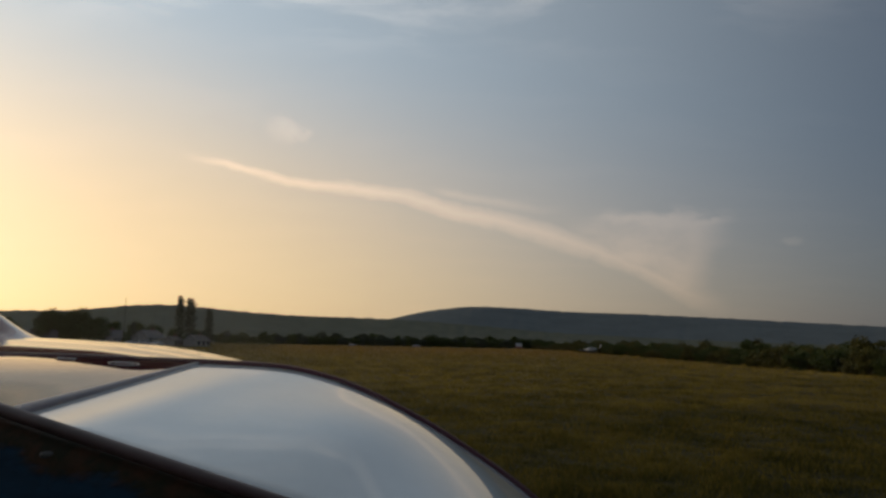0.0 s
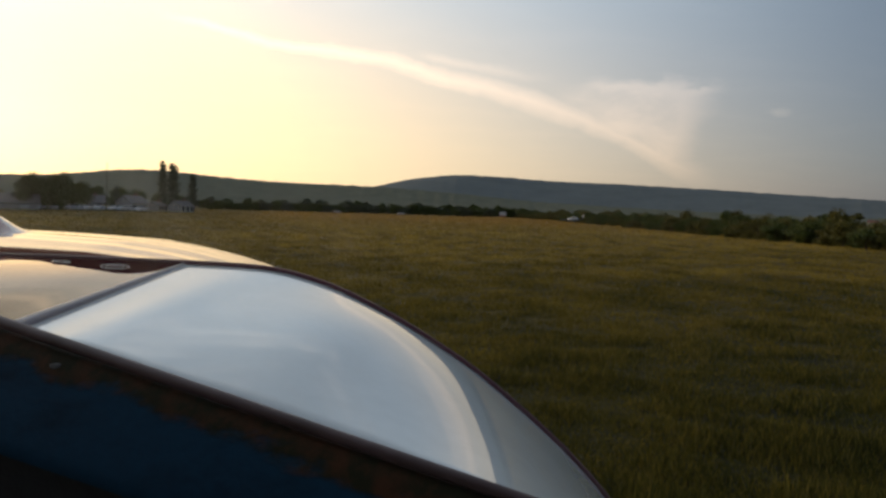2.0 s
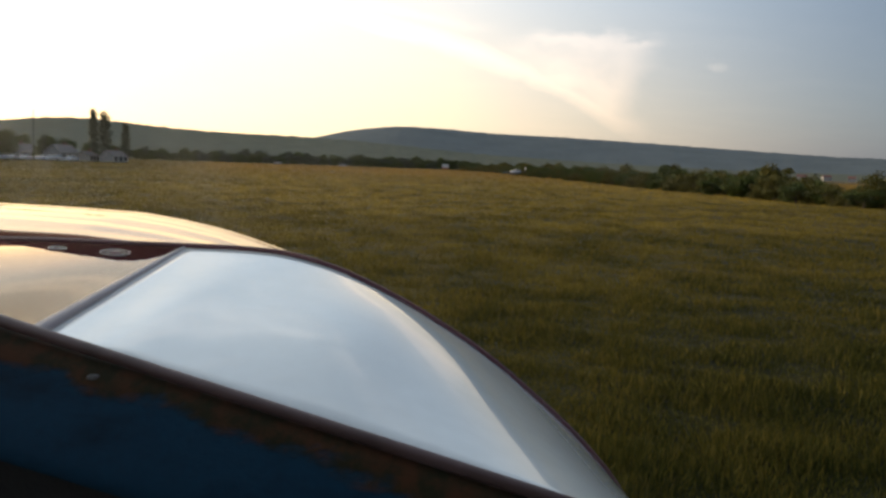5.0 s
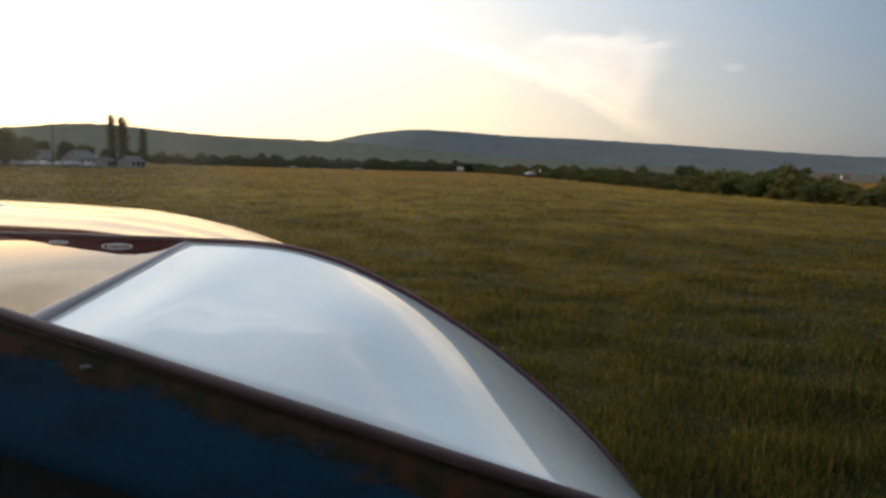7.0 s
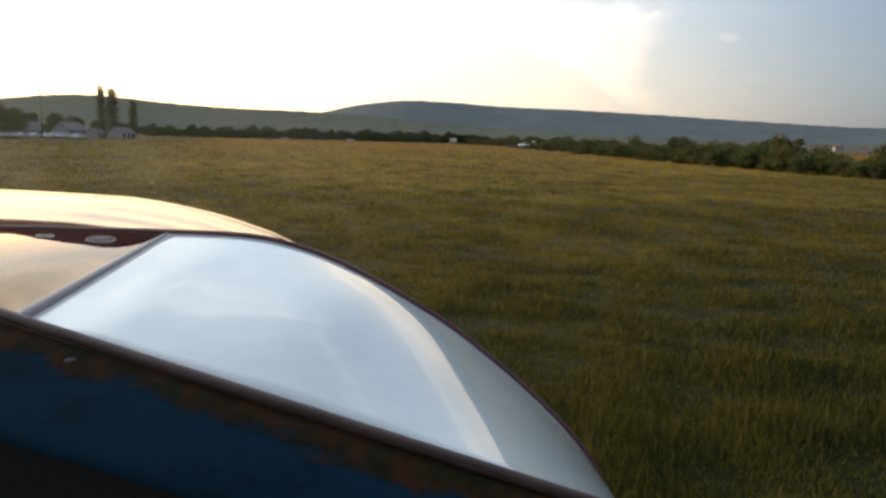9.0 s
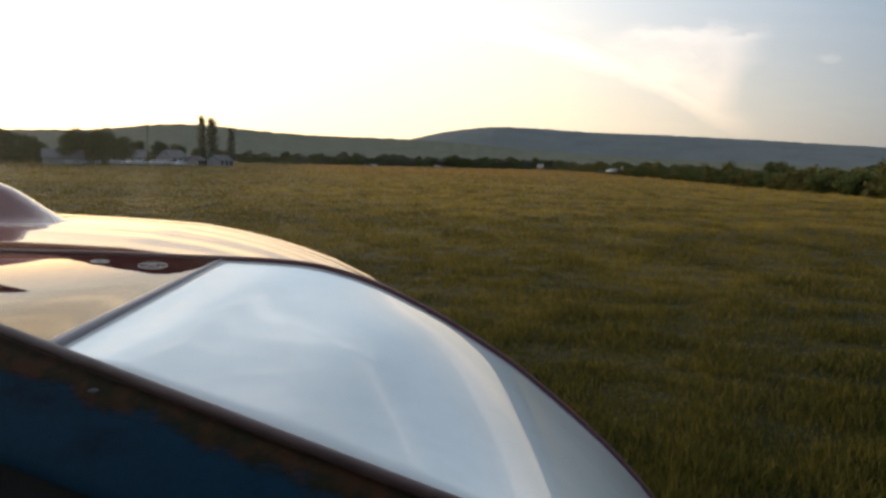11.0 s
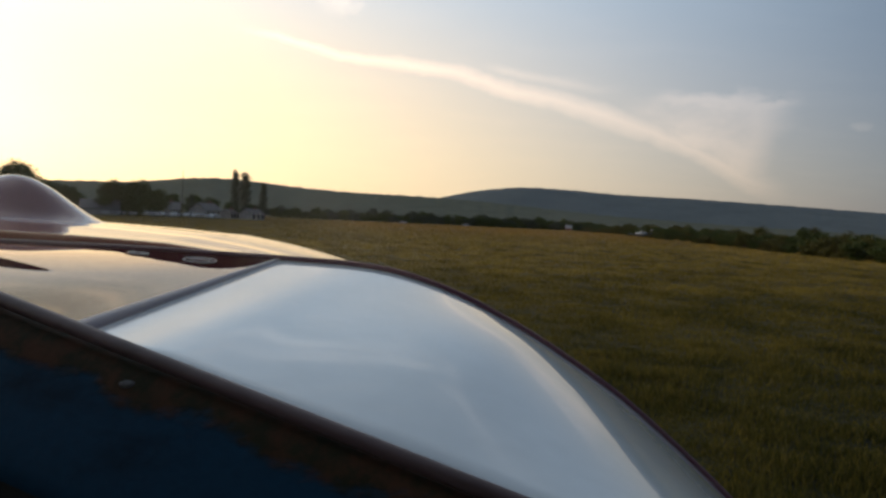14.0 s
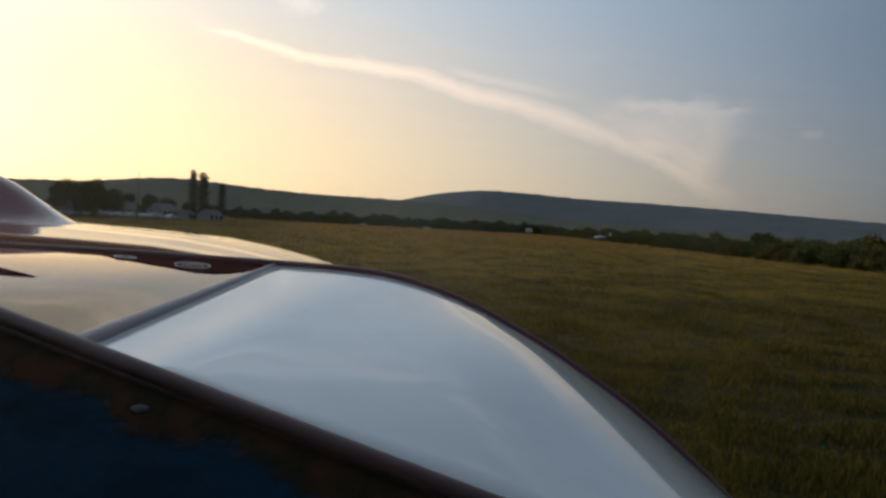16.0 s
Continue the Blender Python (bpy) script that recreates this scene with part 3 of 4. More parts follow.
def blade(angle):
    bm = bmesh.new()
    rows = []
    for k in range(15):
        r = 0.06 + 0.66 * k / 14
        chord = 0.075 + 0.05 * math.sin(math.pi * min(1, k / 10)) - 0.05 * max(0, (k - 9) / 5) ** 2
        twist = radians(50 - 32 * k / 14)
        thick = 0.016 - 0.009 * k / 14
        row = []
        for s in range(12):
            q = 2 * math.pi * s / 12
            c, h = 0.5 * chord * math.cos(q), thick * math.sin(q)
            u, w = c * math.cos(twist) - h * math.sin(twist), c * math.sin(twist) + h * math.cos(twist)
            x, z = u * math.cos(angle) - r * math.sin(angle), u * math.sin(angle) + r * math.cos(angle)
            row.append(P(HUB[0] + x, 1.33 + w, HUB[1] + z))
        rows.append(row)
    made = grid(bm, rows, True)
    bm.faces.new(made[-1])
    bmesh.ops.recalc_face_normals(bm, faces=bm.faces)
    return bm


for a in (78, 258):
    part("propeller_blade", blade(radians(a)), PROP, plane, "dark propeller blade at rest", True)

# quarter-turn fasteners on the top panel
for x, y, r, flip in ((-.232, .694, .0150, False), (-.293, .687, .0085, False), (-.232, .694, .0150, True), (-.293, .687, .0085, True)):
    i, v = on_panel(x, y)
    c, e = skin(i, v), 0.01
    across, down = (skin(i + 1, v) - c).normalized(), (skin(i, v + e) - c).normalized()
    lift = across.cross(down).normalized()
    lift = lift if lift.z > 0 else -lift
    for k, name, label in ((1.0, "fastener_ring", "pale worn ring of a panel fastener"), (0.62, "fastener_washer", "pale inner edge of the fastener's washer")):
        bm = bmesh.new()
        pts = [c + across * k * r * math.cos(q) + down * k * r * 1.3 * math.sin(q) + lift * 0.0012 for q in (2 * math.pi * s / 24 for s in range(25))]
        tube(bm, [P(*(mirrored(p) if flip else p)) for p in pts], 0.0006 * k, 6, False)
        part(name, bm, RING, plane, label, True)
    bm = bmesh.new()  # the slotted stud in the middle
    rows = [[P(*(mirrored(p) if flip else p)) for p in (c + (across * math.cos(q) + down * math.sin(q)) * r * w + lift * h for q in (2 * math.pi * s / 16 for s in range(16)))]
            for w, h in ((.40, 0.0), (.36, .0016), (.24, .0022), (.10, .0018))]
    made = grid(bm, rows, True)
    bm.faces.new(made[-1])
    bmesh.ops.recalc_face_normals(bm, faces=bm.faces)
    part("fastener_stud", bm, TRIM, plane, "dark red stud of a panel fastener", True)

# the windscreen frame and the dark shield under it
L0, L1 = FRAME_LEFT.lerp(FRAME_RIGHT, -.7), FRAME_LEFT.lerp(FRAME_RIGHT, 1.6)


def along_frame(n, dy, dz):
    return [P(*(L0.lerp(L1, k / n) + Vector((0, dy, dz)) * (1.25 - .6 * k / n))) for k in range(n + 1)]


bm = bmesh.new()
tube(bm, along_frame(80, -0.003, -0.0012), 0.0048, 14)
part("windscreen_frame", bm, RIM, plane, "worn dark brown windscreen frame", True)
bm = bmesh.new()
grid(bm, [along_frame(80, 1.45 * y, 1.45 * z) for y, z in ((0.003, -0.005), (-0.005, -0.007), (-0.009, -0.012), (-0.012, -0.018), (-0.016, -0.025), (-0.021, -0.034), (-0.027, -0.045), (-0.031, -0.054), (-0.033, -0.060), (-0.031, -0.064))])
PEEL = peel_material("flaking_brown_paint", FRAME_SLOPE, L0.z + EYE + FRAME_SLOPE * (L0.x - XC))
part("glare_shield", bm, PEEL, plane, "blue-black glare shield with flaking brown paint along its edge", True)
# a black sheet put in for the shade of the recess below the shield
bm = bmesh.new()
grid(bm, [along_frame(80, *q) for q in ((-0.043, -0.091), (-0.034, -0.097), (-0.032, -0.5))])
part("instrument_panel", bm, BLACK, plane, "black sheet standing in for the shaded recess under the shield", True)
for k, dz, s in ((0.48, -.018, .0026),):
    bm = bmesh.new()
    bmesh.ops.create_icosphere(bm, subdivisions=2, radius=1.0)
    q = P(*(L0.lerp(L1, k) + Vector((0, -.0133, dz))))
    bmesh.ops.transform(bm, matrix=Matrix.Translation(q) @ Matrix.Diagonal((s * 2, .0015, s, 1)), verts=bm.verts)
    part("paint_chip", bm, CHIP, plane, "pale chip in the brown paint", True)


def windscreen():
    """The curved clear pane from the lower frame up to the cabin roof's front edge."""
    bm = bmesh.new()
    rows = []
    for j in range(13):
        v = j / 12
        row = []
        for k in range(41):
            low = L0.lerp(L1, k / 40) + Vector((0, -.002, .004))
            high = Vector((-1.45 + 1.95 * k / 40, -.30, .46 - .05 * (k / 20 - 1) ** 2))
            p = low.lerp(high, v)
            row.append(P(p.x, p.y + .09 * math.sin(math.pi * v), p.z + .05 * math.sin(math.pi * v)))
        rows.append(row)
    grid(bm, rows)
    return bm


pane = part("windscreen", windscreen(), HAZE, plane, "clear curved windscreen with faint smears", True)
pane.visible_shadow = False


def hull():
    """The fuselage behind the cowling: an open cockpit tub with a thin wall that narrows to the tail."""
    bm = bmesh.new()
    shells = []
    for t in (0.0, 0.02):
        rows = []
        for y, w, sill, belly in ((.165, 1.0, -.52, -1.13), (-.2, 1.0, -.52, -1.14), (-.6, .98, -.52, -1.14), (-1.3, .8, -.45, -1.05), (-2.6, .45, -.40, -.85), (-4.2, .12, -.35, -.6)):
            rows.append([P(XC + (w - t) * math.sin(q), y, sill + (belly + t - sill) * max(0, math.cos(q)) ** 0.6) for q in (math.pi * (s / 16 - 0.5) for s in range(17))])
        shells.append(rows)
    grid(bm, shells[0] + shells[1][::-1] + shells[0][:1])
    bmesh.ops.remove_doubles(bm, verts=bm.verts, dist=0.0005)
    bmesh.ops.recalc_face_normals(bm, faces=bm.faces)
    return bm


def cabin():
    """An unseen roof and rear wall over the seats, added to shade the glare shield."""
    bm = bmesh.new()
    rows = []
    for y, k, top in ((-.30, 1.0, .47), (-.5, 1.0, .50), (-1.0, .96, .46), (-1.5, .8, .25), (-1.52, .4, 0.0), (-1.53, .02, -.25)):
        rows.append([P(XC + 1.02 * k * math.copysign(abs(math.sin(q)) ** 0.55, math.sin(q)), y, -.52 * k + (top + .52 * k) * math.cos(q) ** 0.55) for q in (math.pi * (s / 24 - 0.5) * 0.9999 for s in range(25))])
    grid(bm, rows)
    bmesh.ops.recalc_face_normals(bm, faces=bm.faces)
    bmesh.ops.solidify(bm, geom=bm.faces[:], thickness=0.02)
    return bm


part("cabin_roof", cabin(), BLACK, plane, "unseen dark cabin lining over the seats, added for shade", True)
part("fuselage", hull(), WHITE, plane, "white painted fuselage tub", True)
for x, y, r in ((XC - .85, .15, .2), (XC + .85, .15, .2), (XC, -4.1, .12)):
    top = P(XC + (x - XC) * .5, y, -1.0 if y > 0 else -.5)
    bm = bmesh.new()
    tube(bm, [top, Vector((x - XC, y, r + .02))], [0.03, 0.022], 10)
    part("gear_leg", bm, STEEL, plane, "steel landing gear leg", True)
    bm = bmesh.new()
    prof = [(-.06, r * .55), (-.065, r * .8), (-.045, r * .96), (0, r), (.045, r * .96), (.065, r * .8), (.06, r * .55)]
    rows = [[Vector((x - XC + dx, y + rr * math.cos(a), r + rr * math.sin(a))) for a in (2 * math.pi * s / 28 for s in range(28))] for dx, rr in prof]
    made = grid(bm, rows, True)
    bm.faces.new(made[0])
    bm.faces.new(made[-1][::-1])
    bmesh.ops.recalc_face_normals(bm, faces=bm.faces)
    part("wheel", bm, RUBBER, plane, "black rubber wheel", True)


# ---- trees ----
def leafy(bm, rng, centre, radii, count, size):
    """Loose leaf clumps over and inside an ellipsoid."""
    for _ in range(count):
        d = Vector((rng.gauss(0, 1), rng.gauss(0, 1), rng.gauss(0, 1))).normalized()
        k = rng.random() ** 0.45 * rng.uniform(0.88, 1.1)
        c = Vector(centre) + Vector((d.x * radii[0], d.y * radii[1], d.z * radii[2])) * k
        a = Vector((rng.gauss(0, 1), rng.gauss(0, 1), rng.gauss(0, 1))).normalized()
        b = a.cross(Vector((rng.gauss(0, 1), rng.gauss(0, 1), rng.gauss(0, 1)))).normalized()
        s = size * rng.uniform(0.6, 1.3)
        vs = [bm.verts.new(c + s * q) for q in (a, 0.55 * b, -a * 0.9, -0.6 * b)]
        bm.faces.new(vs)


def tree(name, height, width, seed, mat, lobes, count, size, label, category="tree", trunk=0.25, column=False):
    rng = random.Random(seed)
    ob = thing(name, label, category)
    bm = bmesh.new()
    top = height * (0.9 if column else 0.7)
    bend = Vector((rng.uniform(-.1, .1), rng.uniform(-.1, .1), 0)) * width
    tube(bm, [Vector((0, 0, -0.2)), Vector((0, 0, top * .35)) + bend * .5, Vector((0, 0, top)) + bend], [trunk, trunk * .7, trunk * .2], 7)
    for _ in range(6):
        z = top * rng.uniform(.3, .8)
        a = rng.uniform(0, 6.283)
        r = width * (0.2 if column else 0.38)
        tube(bm, [Vector((0, 0, z)), Vector((math.cos(a) * r * .5, math.sin(a) * r * .5, z + height * .08)), Vector((math.cos(a) * r, math.sin(a) * r, z + height * .18))],
             [trunk * .4, trunk * .28, trunk * .1], 5)
    part("trunk", bm, BARK, ob)
    bm = bmesh.new()
    for k in range(lobes):
        if column:
            v = (k + 0.5) / lobes
            w = width * .5 * (0.35 + 0.75 * math.sin(math.pi * (0.12 + 0.80 * v)))
            leafy(bm, rng, (rng.uniform(-.1, .1) * width, rng.uniform(-.1, .1) * width, height * (0.08 + 0.86 * v)), (w * .9, w * .9, height / lobes * 1.35), count, size)
        else:
            a, v = rng.uniform(0, 6.283), .09 + .75 * (k + .5) / lobes
            r = width * .38 * rng.random() ** .5 * math.sqrt(max(.02, 1 - ((v - .38) / .52) ** 2))
            w = width * rng.uniform(.13, .24)
            leafy(bm, rng, (math.cos(a) * r, math.sin(a) * r, height * v), (w, w, w * rng.uniform(.7, 1)), count, size)
    part("crown", bm, mat, ob)
    return ob


def put(ob, x, y, s=1.0, sz=None, turn=0.0):
    m = pose(x, y, 0, 0, 0, turn) @ Matrix.Diagonal((s, s, sz or s, 1))
    return copy_thing(ob, m)


def polar(az, d):
    return d * math.sin(radians(az)), d * math.cos(radians(az))


def retire(obs):
    for o in obs:
        for q in (*o.children_recursive, o):
            bpy.data.objects.remove(q)


bushes = [tree("bush", 4.6, 5.0, 11 + k, (LEAF_WARM, LEAF, LEAF_WARM, LEAF)[k], 12, 300, 0.135, ("dense bush with dry olive-green leaves", "dark green leafy bush")[k % 2], "bush", 0.12) for k in range(4)]
for k in range(4):
    tagged(bushes[k], group="bushes of the hedgerow")
rng = random.Random(5)


def belt_line(s):
    """The hedgerow's line: along the field's side and then bending across its far end."""
    pts = [(44, 18), (40, 54), (43, 90), (55, 165), (66, 250), (82, 340), (86, 450)]
    f = s * (len(pts) - 1)
    i = min(int(f), len(pts) - 2)
    u = f - i
    return pts[i][0] * (1 - u) + pts[i + 1][0] * u, pts[i][1] * (1 - u) + pts[i + 1][1] * u


for row in range(3):
    n = 95
    for k in range(n):
        s = max((k + rng.uniform(-.35, .35)) / n, 0)
        x, y = belt_line(min(max(s, 0), 1))
        x += row * (2.2 + 4 * s) + rng.uniform(-.8, .8) * (1 + s)
        size = rng.uniform(.24, .40) * (1 + .14 * row) * (1.0 + 1.1 * s)
        put(bushes[rng.randrange(4)], x, y + rng.uniform(-2, 2), size * rng.uniform(1.25, 1.75), size * rng.uniform(.7, 1.25), rng.uniform(0, 360))

woods = [tree("broadleaf_tree", 11, 10, 31 + k, (LEAF, NEEDLE)[k % 2], 15, 190, 0.36, "dark leafy tree in the far tree line") for k in range(3)]
for k in range(3):
    tagged(woods[k], group="trees at the field's end")
for row in range(2):
    for k in range(54):
        az = -12 + 24 * (k + rng.uniform(-.4, .4)) / 53
        d = rng.uniform(455, 475) + 16 * row
        x, y = polar(az, d)
        s = rng.uniform(.40, .68) * (1 + .15 * row)
        put(woods[rng.randrange(3)], x, y, s * rng.uniform(1.3, 1.8), s * rng.uniform(.7, 1.1), rng.uniform(0, 360))
for k in range(46):
    az = -62 + 49 * (k + rng.uniform(-.4, .4)) / 45
    x, y = polar(az, rng.uniform(255, 300))
    s = rng.uniform(.32, .6)
    put(woods[rng.randrange(3)], x, y, s, None, rng.uniform(0, 360))

VILLAGE = -1.2  # the turn of the group by the houses, in degrees
poplar = tree("poplar_tree", 16.0, 3.6, 51, NEEDLE, 15, 190, 0.25, "tall slender dark poplar tree", trunk=0.2, column=True)
tagged(poplar, group="poplars by the houses")
for az, s, h in ((-13.6, 0.85, 0.92), (-12.9, 1.15, 0.88), (-11.6, 0.80, 0.70), (-16.6, 0.7, 0.42)):
    x, y = polar(az + VILLAGE, 235)
    put(poplar, x, y, s, h, az * 9)
big = tree("broadleaf_tree", 13, 12, 61, LEAF, 36, 380, 0.26, "large dark round-crowned tree by the houses")
for az, d, s in ((-19.0, 212, .58), (-20.3, 200, .70), (-21.8, 196, .66), (-24.5, 200, .54), (-25.9, 192, .62), (-27.5, 186, .88), (-31.6, 185, .78), (-34, 190, .8), (-17.9, 240, .55), (-16.4, 245, .55), (-13.8, 250, .42), (-15.2, 248, .5), (-12.4, 250, .4)):
    x, y = polar(az + VILLAGE, d)
    put(big, x, y, s * 1.08, s, az * 31)
retire(bushes + woods + [poplar, big])


# ---- buildings ----
def house(label, at, size, turn, roof, roof_mat=ROOF, windows=3, group="houses by the airfield", category="house"):
    w, d, h = size
    ob = thing("house", label, category, group, (*at, 0))
    ob.rotation_euler = (0, 0, radians(turn))
    bm = bmesh.new()
    box(bm, (w, d, h), (0, 0, h / 2))
    for s in (-1, 1):  # gables
        a = [bm.verts.new((s * w / 2, -d / 2, h)), bm.verts.new((s * w / 2, d / 2, h)), bm.verts.new((s * w / 2, 0, h + roof * .96))]
        bm.faces.new(a)
    part("wall", bm, WALL, ob)
    bm = bmesh.new()
    for s in (-1, 1):
        o = 0.35
        length = math.hypot(d / 2 + o, roof * (1 + 2 * o / d))
        tilt = math.atan2(roof, d / 2)
        mid = Vector((0, s * (d / 4 + o / 2), h + roof / 2 - o * roof / d + .08))
        box(bm, (w + 2 * o, length, 0.14), mid, Euler((-s * tilt, 0, 0)).to_matrix())
    roof_ob = part("roof", bm, roof_mat, ob)
    bm = bmesh.new()
    box(bm, (.5, .5, 1.2), (w * .22, 0, h + roof + .2))
    part("chimney", bm, ROOF_RED, roof_ob)
    for k in range(windows):
        x = w * ((k + .5) / windows - .5)
        bm = bmesh.new()
        box(bm, (1.1, .12, 1.25), (x, -d / 2 - .02, h * .55))
        win = part("window", bm, WALL, ob)
        bm = bmesh.new()
        box(bm, (.9, .04, 1.05), (x, -d / 2 - .1, h * .55))
        part("pane", bm, DARKGLASS, win)
    return ob


for az, d, size, turn, roof, label in (
        (-15.6, 225, (7, 5, 2.2), 70, 1.9, "pale plastered house with a grey gabled roof"),
        (-18.4, 222, (8, 5, 2.0), 20, 1.9, "long low pale house with a dark grey roof"),
        (-12.4, 232, (6, 4.5, 1.6), 66, 1.5, "pale house with a brown gabled roof under poplars"),
        (-14.0, 233, (4.5, 4, 1.5), 72, 1.1, "small pale outbuilding with a gabled roof"),
        (-22.5, 196, (8, 6, 1.5), 22, 1.9, "low pale shed with a large grey roof")):
    house(label, polar(az + VILLAGE, d), size, turn, roof, windows=0 if "shed" in label else 3)
for az, d, size, turn, roof, m in ((34.5, 1260, (14, 9, 5), -30, 3.5, ROOF_RED), (36.0, 1316, (12, 9, 6), -20, 3, ROOF_RED), (32.5, 1372, (20, 10, 5), -35, 2, ROOF),
                                   (37.5, 1232, (10, 9, 5), -38, 3, ROOF_RED), (31.0, 1414, (18, 9, 6), -28, 2, ROOF)):
    house("white village house with a %s roof" % ("red tiled" if m is ROOF_RED else "grey"), polar(az, d), size, turn, roof, m, 4, "houses of the far village")


def car(label, at, turn, paint, group):
    ob = thing("car", label, "car", group, (*at, 0))
    ob.rotation_euler = (0, 0, radians(turn))
    bm = bmesh.new()
    prof = [(-2.1, .35), (-2.1, .8), (-1.9, .95), (-1.3, 1.0), (-.8, 1.42), (.7, 1.45), (1.3, 1.0), (2.0, .9), (2.1, .6), (2.1, .35)]
    rows = [[Vector((x, s * (.85 if z < 1.05 else .68), z)) for x, z in prof] for s in (-1, 1)]
    made = grid(bm, rows, True)
    bm.faces.new(made[0])
    bm.faces.new(made[1][::-1])
    bmesh.ops.recalc_face_normals(bm, faces=bm.faces)
    part("body", bm, paint, ob)
    for s in (-1, 1):
        bm = bmesh.new()
        vs = [bm.verts.new((x, s * (y + .012), z)) for x, y, z in ((-1.1, .84, 1.04), (1.1, .84, 1.04), (.65, .69, 1.4), (-.7, .69, 1.4))]
        bm.faces.new(vs)
        part("side_window", bm, DARKGLASS, ob)
        bm = bmesh.new()
        x0, z0, x1, z1 = (1.3, 1.0, .7, 1.45) if s > 0 else (-1.3, 1.0, -.8, 1.42)
        vs = [bm.verts.new((x + s * .012, y, z + .012)) for x, y, z in ((x0 * .97 + x1 * .03, -.74, z0 + .03), (x0 * .97 + x1 * .03, .74, z0 + .03), (x1, .62, z1 - .02), (x1, -.62, z1 - .02))]
        bm.faces.new(vs)
        part("windscreen", bm, DARKGLASS, ob)
        for x in (-1.3, 1.35):
            bm = bmesh.new()
            bmesh.ops.create_cone(bm, cap_ends=True, segments=18, radius1=.32, radius2=.32, depth=.2,
                                  matrix=Matrix.Translation((x, s * .78, .32)) @ Euler((radians(90), 0, 0)).to_matrix().to_4x4())
            part("wheel", bm, RUBBER, ob)
    return ob


cars = car("white parked car on the grass by the houses", polar(-16.2, 205), 80, CARWHITE, "cars parked by the houses")
rng = random.Random(8)
for k in range(11):
    x, y = polar(-16.9 - .64 * k + rng.uniform(-.22, .22), 214 - 2.0 * k + rng.uniform(-3, 3))
    copy_thing(cars, pose(x, y, 0, 0, 0, 84 + 2.0 * k + rng.uniform(-5, 5)))
for az in (-2.6, 2.1):
    car("pale car parked under the far tree line", polar(az, 440), 10, CARWHITE, "cars at the field's end")

# the field's marker board
board = thing("marker_board", "white and orange marker board on two posts at the field's end", "sign", at=(*polar(9.7, 400), 0))
bm = bmesh.new()
box(bm, (3.4, .1, 1.7), (0, 0, 2.3), bevel=.02)
part("panel", bm, BOARD, board, "white board")
bm = bmesh.new()
box(bm, (3.4, .1, .8), (0, 0, 1.04), bevel=.02)
part("lower_panel", bm, ORANGE, board, "orange board")
for x in (-1.4, 1.4):
    bm = bmesh.new()
    tube(bm, [(x, .12, -.1), (x, .12, 3.1)], .06, 8)
    part("post", bm, STEEL, board)

# the mast behind the houses
mast = thing("radio_mast", "thin dark wooden radio mast behind the houses", "mast", at=(*polar(-17.2 + VILLAGE, 240), 0))
bm = bmesh.new()
tube(bm, [(0, 0, -.2), (0, 0, 7), (0, 0, 13.5)], [.14, .11, .06], 8)
part("pole", bm, BARK, mast)


def parked_plane():
    ob = thing("parked_aircraft", "small blue-grey aircraft with a white fin parked by the hedgerow", "aircraft", at=(*polar(15.0, 232), 0))
    ob.rotation_euler = (0, 0, radians(30))
    bm = bmesh.new()
    rows = []
    for y, r, z in ((3.0, .12, 1.0), (2.6, .42, 1.0), (1.4, .55, 1.05), (0, .58, 1.15), (-1.2, .42, 1.15), (-3.6, .14, 1.25)):
        rows.append([Vector((r * math.cos(a), y, z + r * math.sin(a))) for a in (2 * math.pi * s / 14 for s in range(14))])
    made = grid(bm, rows, True)
    bm.faces.new(made[0])
    bm.faces.new(made[-1])
    bmesh.ops.recalc_face_normals(bm, faces=bm.faces)
    part("fuselage", bm, BLUE, ob, "blue-grey fuselage", True)
    for s in (-1, 1):
        bm = bmesh.new()
        box(bm, (4.6, 1.2, .14), (s * 2.6, .5, .85), Euler((0, -s * .07, 0)).to_matrix(), bevel=.05)
        part("wing", bm, BLUE, ob)
        bm = bmesh.new()
        box(bm, (1.4, .6, .07), (s * .75, -3.4, 1.3), bevel=.02)
        part("tailplane", bm, BLUE, ob)
        bm = bmesh.new()
        bmesh.ops.create_cone(bm, cap_ends=True, segments=16, radius1=.2, radius2=.2, depth=.14,
                              matrix=Matrix.Translation((s * .9, .7, .2)) @ Euler((0, radians(90), 0)).to_matrix().to_4x4())
        part("wheel", bm, RUBBER, ob)
        bm = bmesh.new()
        tube(bm, [(s * .3, .6, .8), (s * .9, .7, .2)], .05, 6)
        part("gear_leg", bm, STEEL, ob)
    bm = bmesh.new()
    vs = []
    for x in (-.05, .05):
        vs.append([Vector((x, y, z)) for y, z in ((-2.7, 1.3), (-3.7, 1.3), (-3.8, 2.5), (-3.3, 2.5))])
    made = grid(bm, vs, True)
    bm.faces.new(made[0])
    bm.faces.new(made[1][::-1])
    bmesh.ops.recalc_face_normals(bm, faces=bm.faces)
    part("fin", bm, CARWHITE, ob, "white tail fin")
    bm = bmesh.new()
    bmesh.ops.create_uvsphere(bm, u_segments=14, v_segments=8, radius=1)
    bmesh.ops.transform(bm, matrix=Matrix.Translation((0, .1, 1.55)) @ Matrix.Diagonal((.5, 1.2, .42, 1)), verts=bm.verts)
    part("canopy", bm, DARKGLASS, ob, "", True)
    return ob


parked_plane()


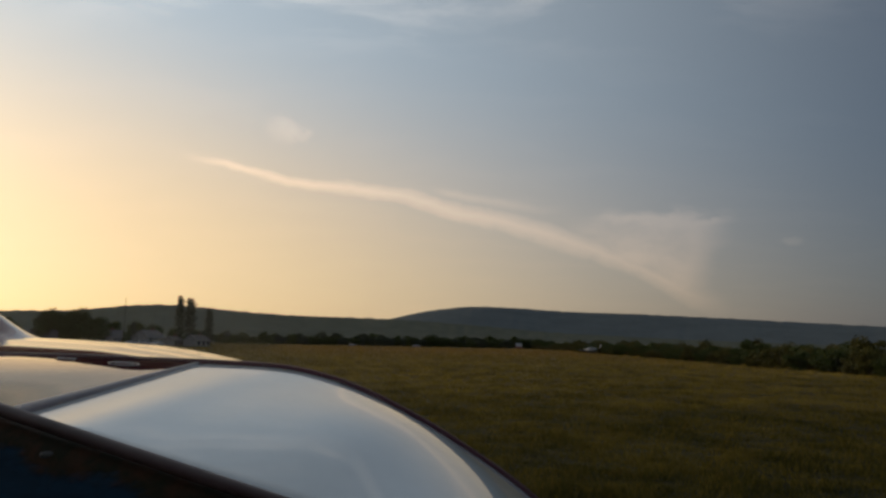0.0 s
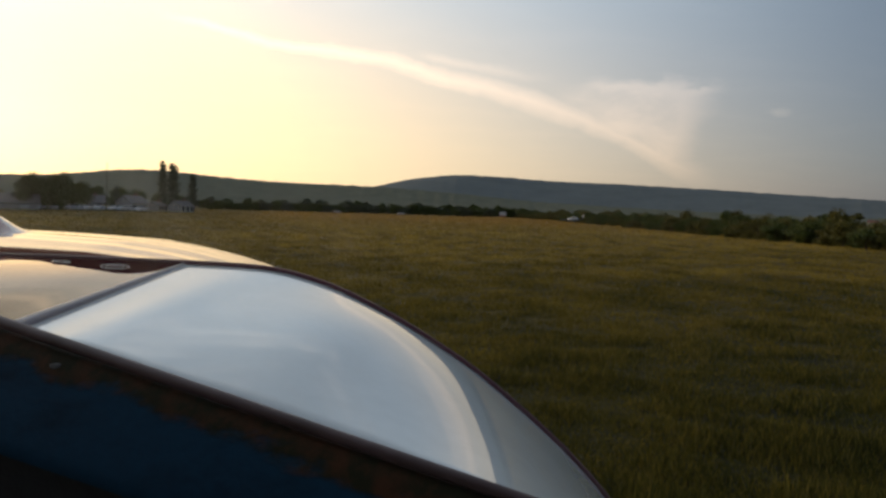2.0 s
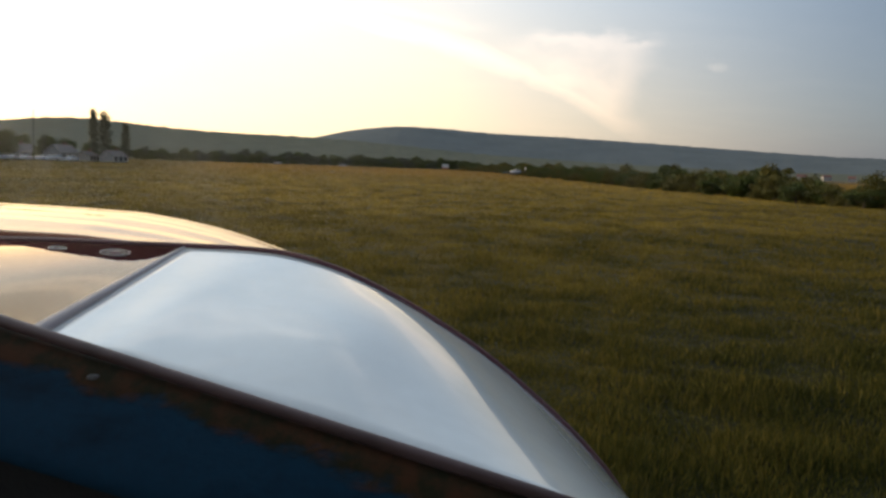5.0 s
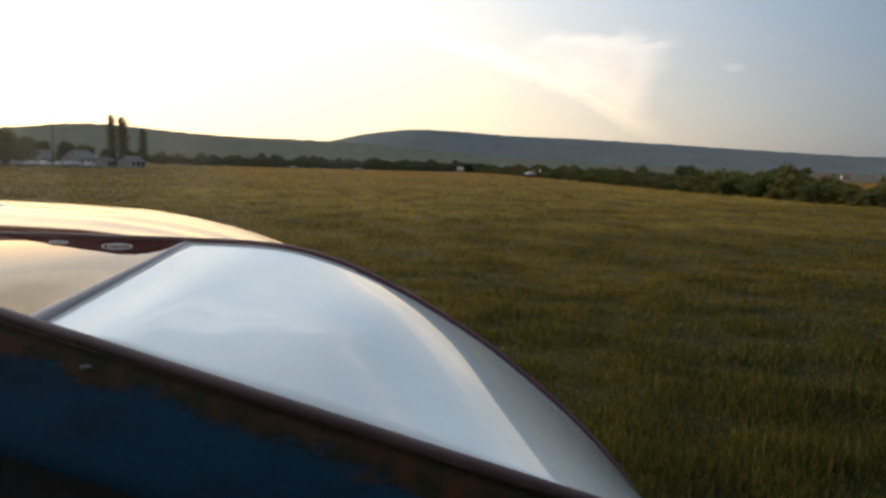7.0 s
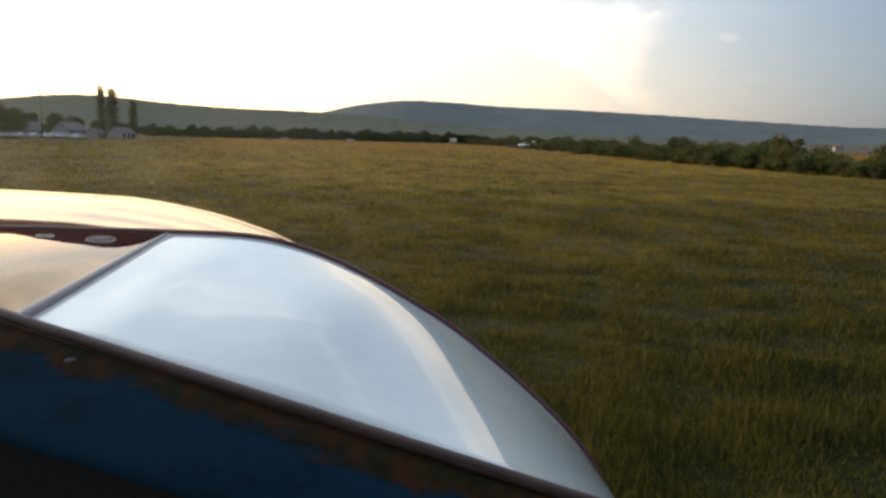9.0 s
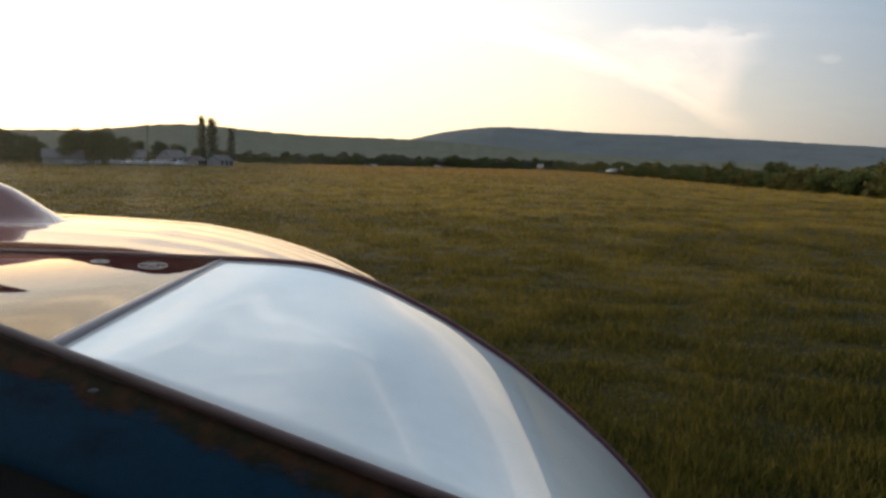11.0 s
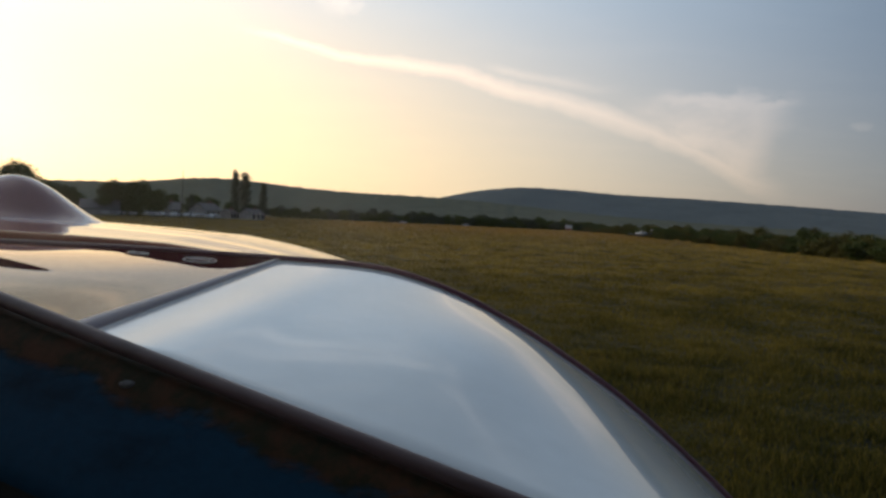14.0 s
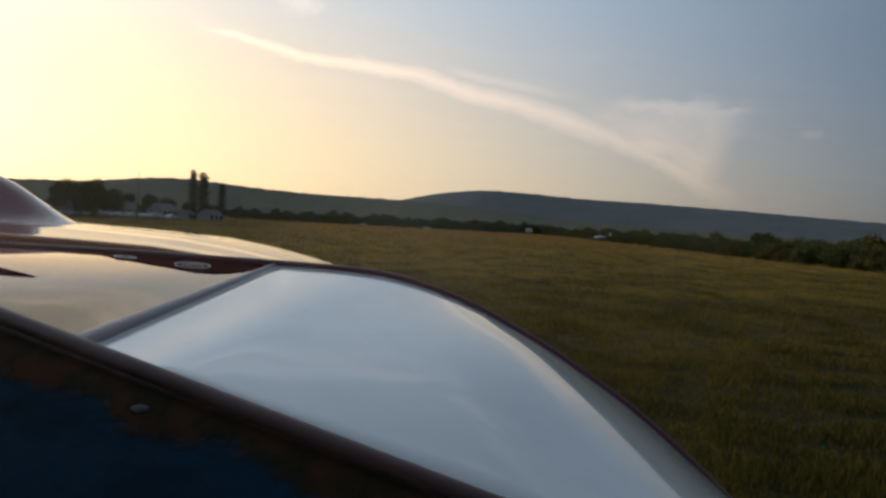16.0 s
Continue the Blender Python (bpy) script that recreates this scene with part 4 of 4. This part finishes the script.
# ---- the grass ----
def meadow(count, near, far, seed, height, name, sector):
    """Tufts of grass blades over the part of the meadow that lies nearest."""
    g = np.random.default_rng(seed)
    az = np.radians(g.uniform(*sector, count))
    r = near * (far / near) ** (g.random(count) ** 0.85)
    x, y = r * np.sin(az), r * np.cos(az)
    keep = ~((np.abs(x - XC) < 1.3) & (np.abs(y - .1) < .4))
    x, y, r = x[keep], y[keep], r[keep]
    n, blades = len(x), 6
    bx = np.repeat(x, blades) + g.normal(0, 0.07, n * blades) * np.repeat(1 + r / 40, blades)
    by = np.repeat(y, blades) + g.normal(0, 0.07, n * blades) * np.repeat(1 + r / 40, blades)
    br = np.repeat(r, blades)
    h = height * g.uniform(.45, 1.25, n * blades) * np.repeat(g.uniform(.6, 1.3, n), blades)
    clump = sum(np.sin(bx * math.cos(q) * f + by * math.sin(q) * f + 5 * q) for q, f in ((0.3, 2.3), (1.2, 3.7), (2.1, 1.3), (2.7, 5.3), (0.8, 7.1), (1.7, 4.4)))
    h *= np.clip(0.9 + 0.22 * clump, 0.4, 1.8)
    a = g.uniform(0, 2 * np.pi, n * blades)
    w = 0.0028 + 0.0007 * br
    lean = g.normal(0, .35, (2, n * blades)) * h
    v = np.empty((n * blades, 3, 3))
    v[:, 0] = np.stack([bx - w * np.cos(a), by - w * np.sin(a), np.full_like(bx, -.01)], 1)
    v[:, 1] = np.stack([bx + w * np.cos(a), by + w * np.sin(a), np.full_like(bx, -.01)], 1)
    v[:, 2] = np.stack([bx + lean[0], by + lean[1], h], 1)
    me = bpy.data.meshes.new(name)
    k = n * blades
    me.vertices.add(3 * k)
    me.vertices.foreach_set("co", v.ravel())
    me.loops.add(3 * k)
    me.loops.foreach_set("vertex_index", np.arange(3 * k))
    me.polygons.add(k)
    me.polygons.foreach_set("loop_start", np.arange(k) * 3)
    me.update()
    me.validate()
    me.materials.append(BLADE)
    return tagged(new(name, me), "dry green-gold meadow grass in uneven tufts", "grass", kind="stuff")


meadow(170000, 2.2, 470.0, 3, 0.085, "meadow_grass", (-48, 50))
meadow(45000, 1.2, 60.0, 4, 0.085, "meadow_grass_behind", (50, 312))
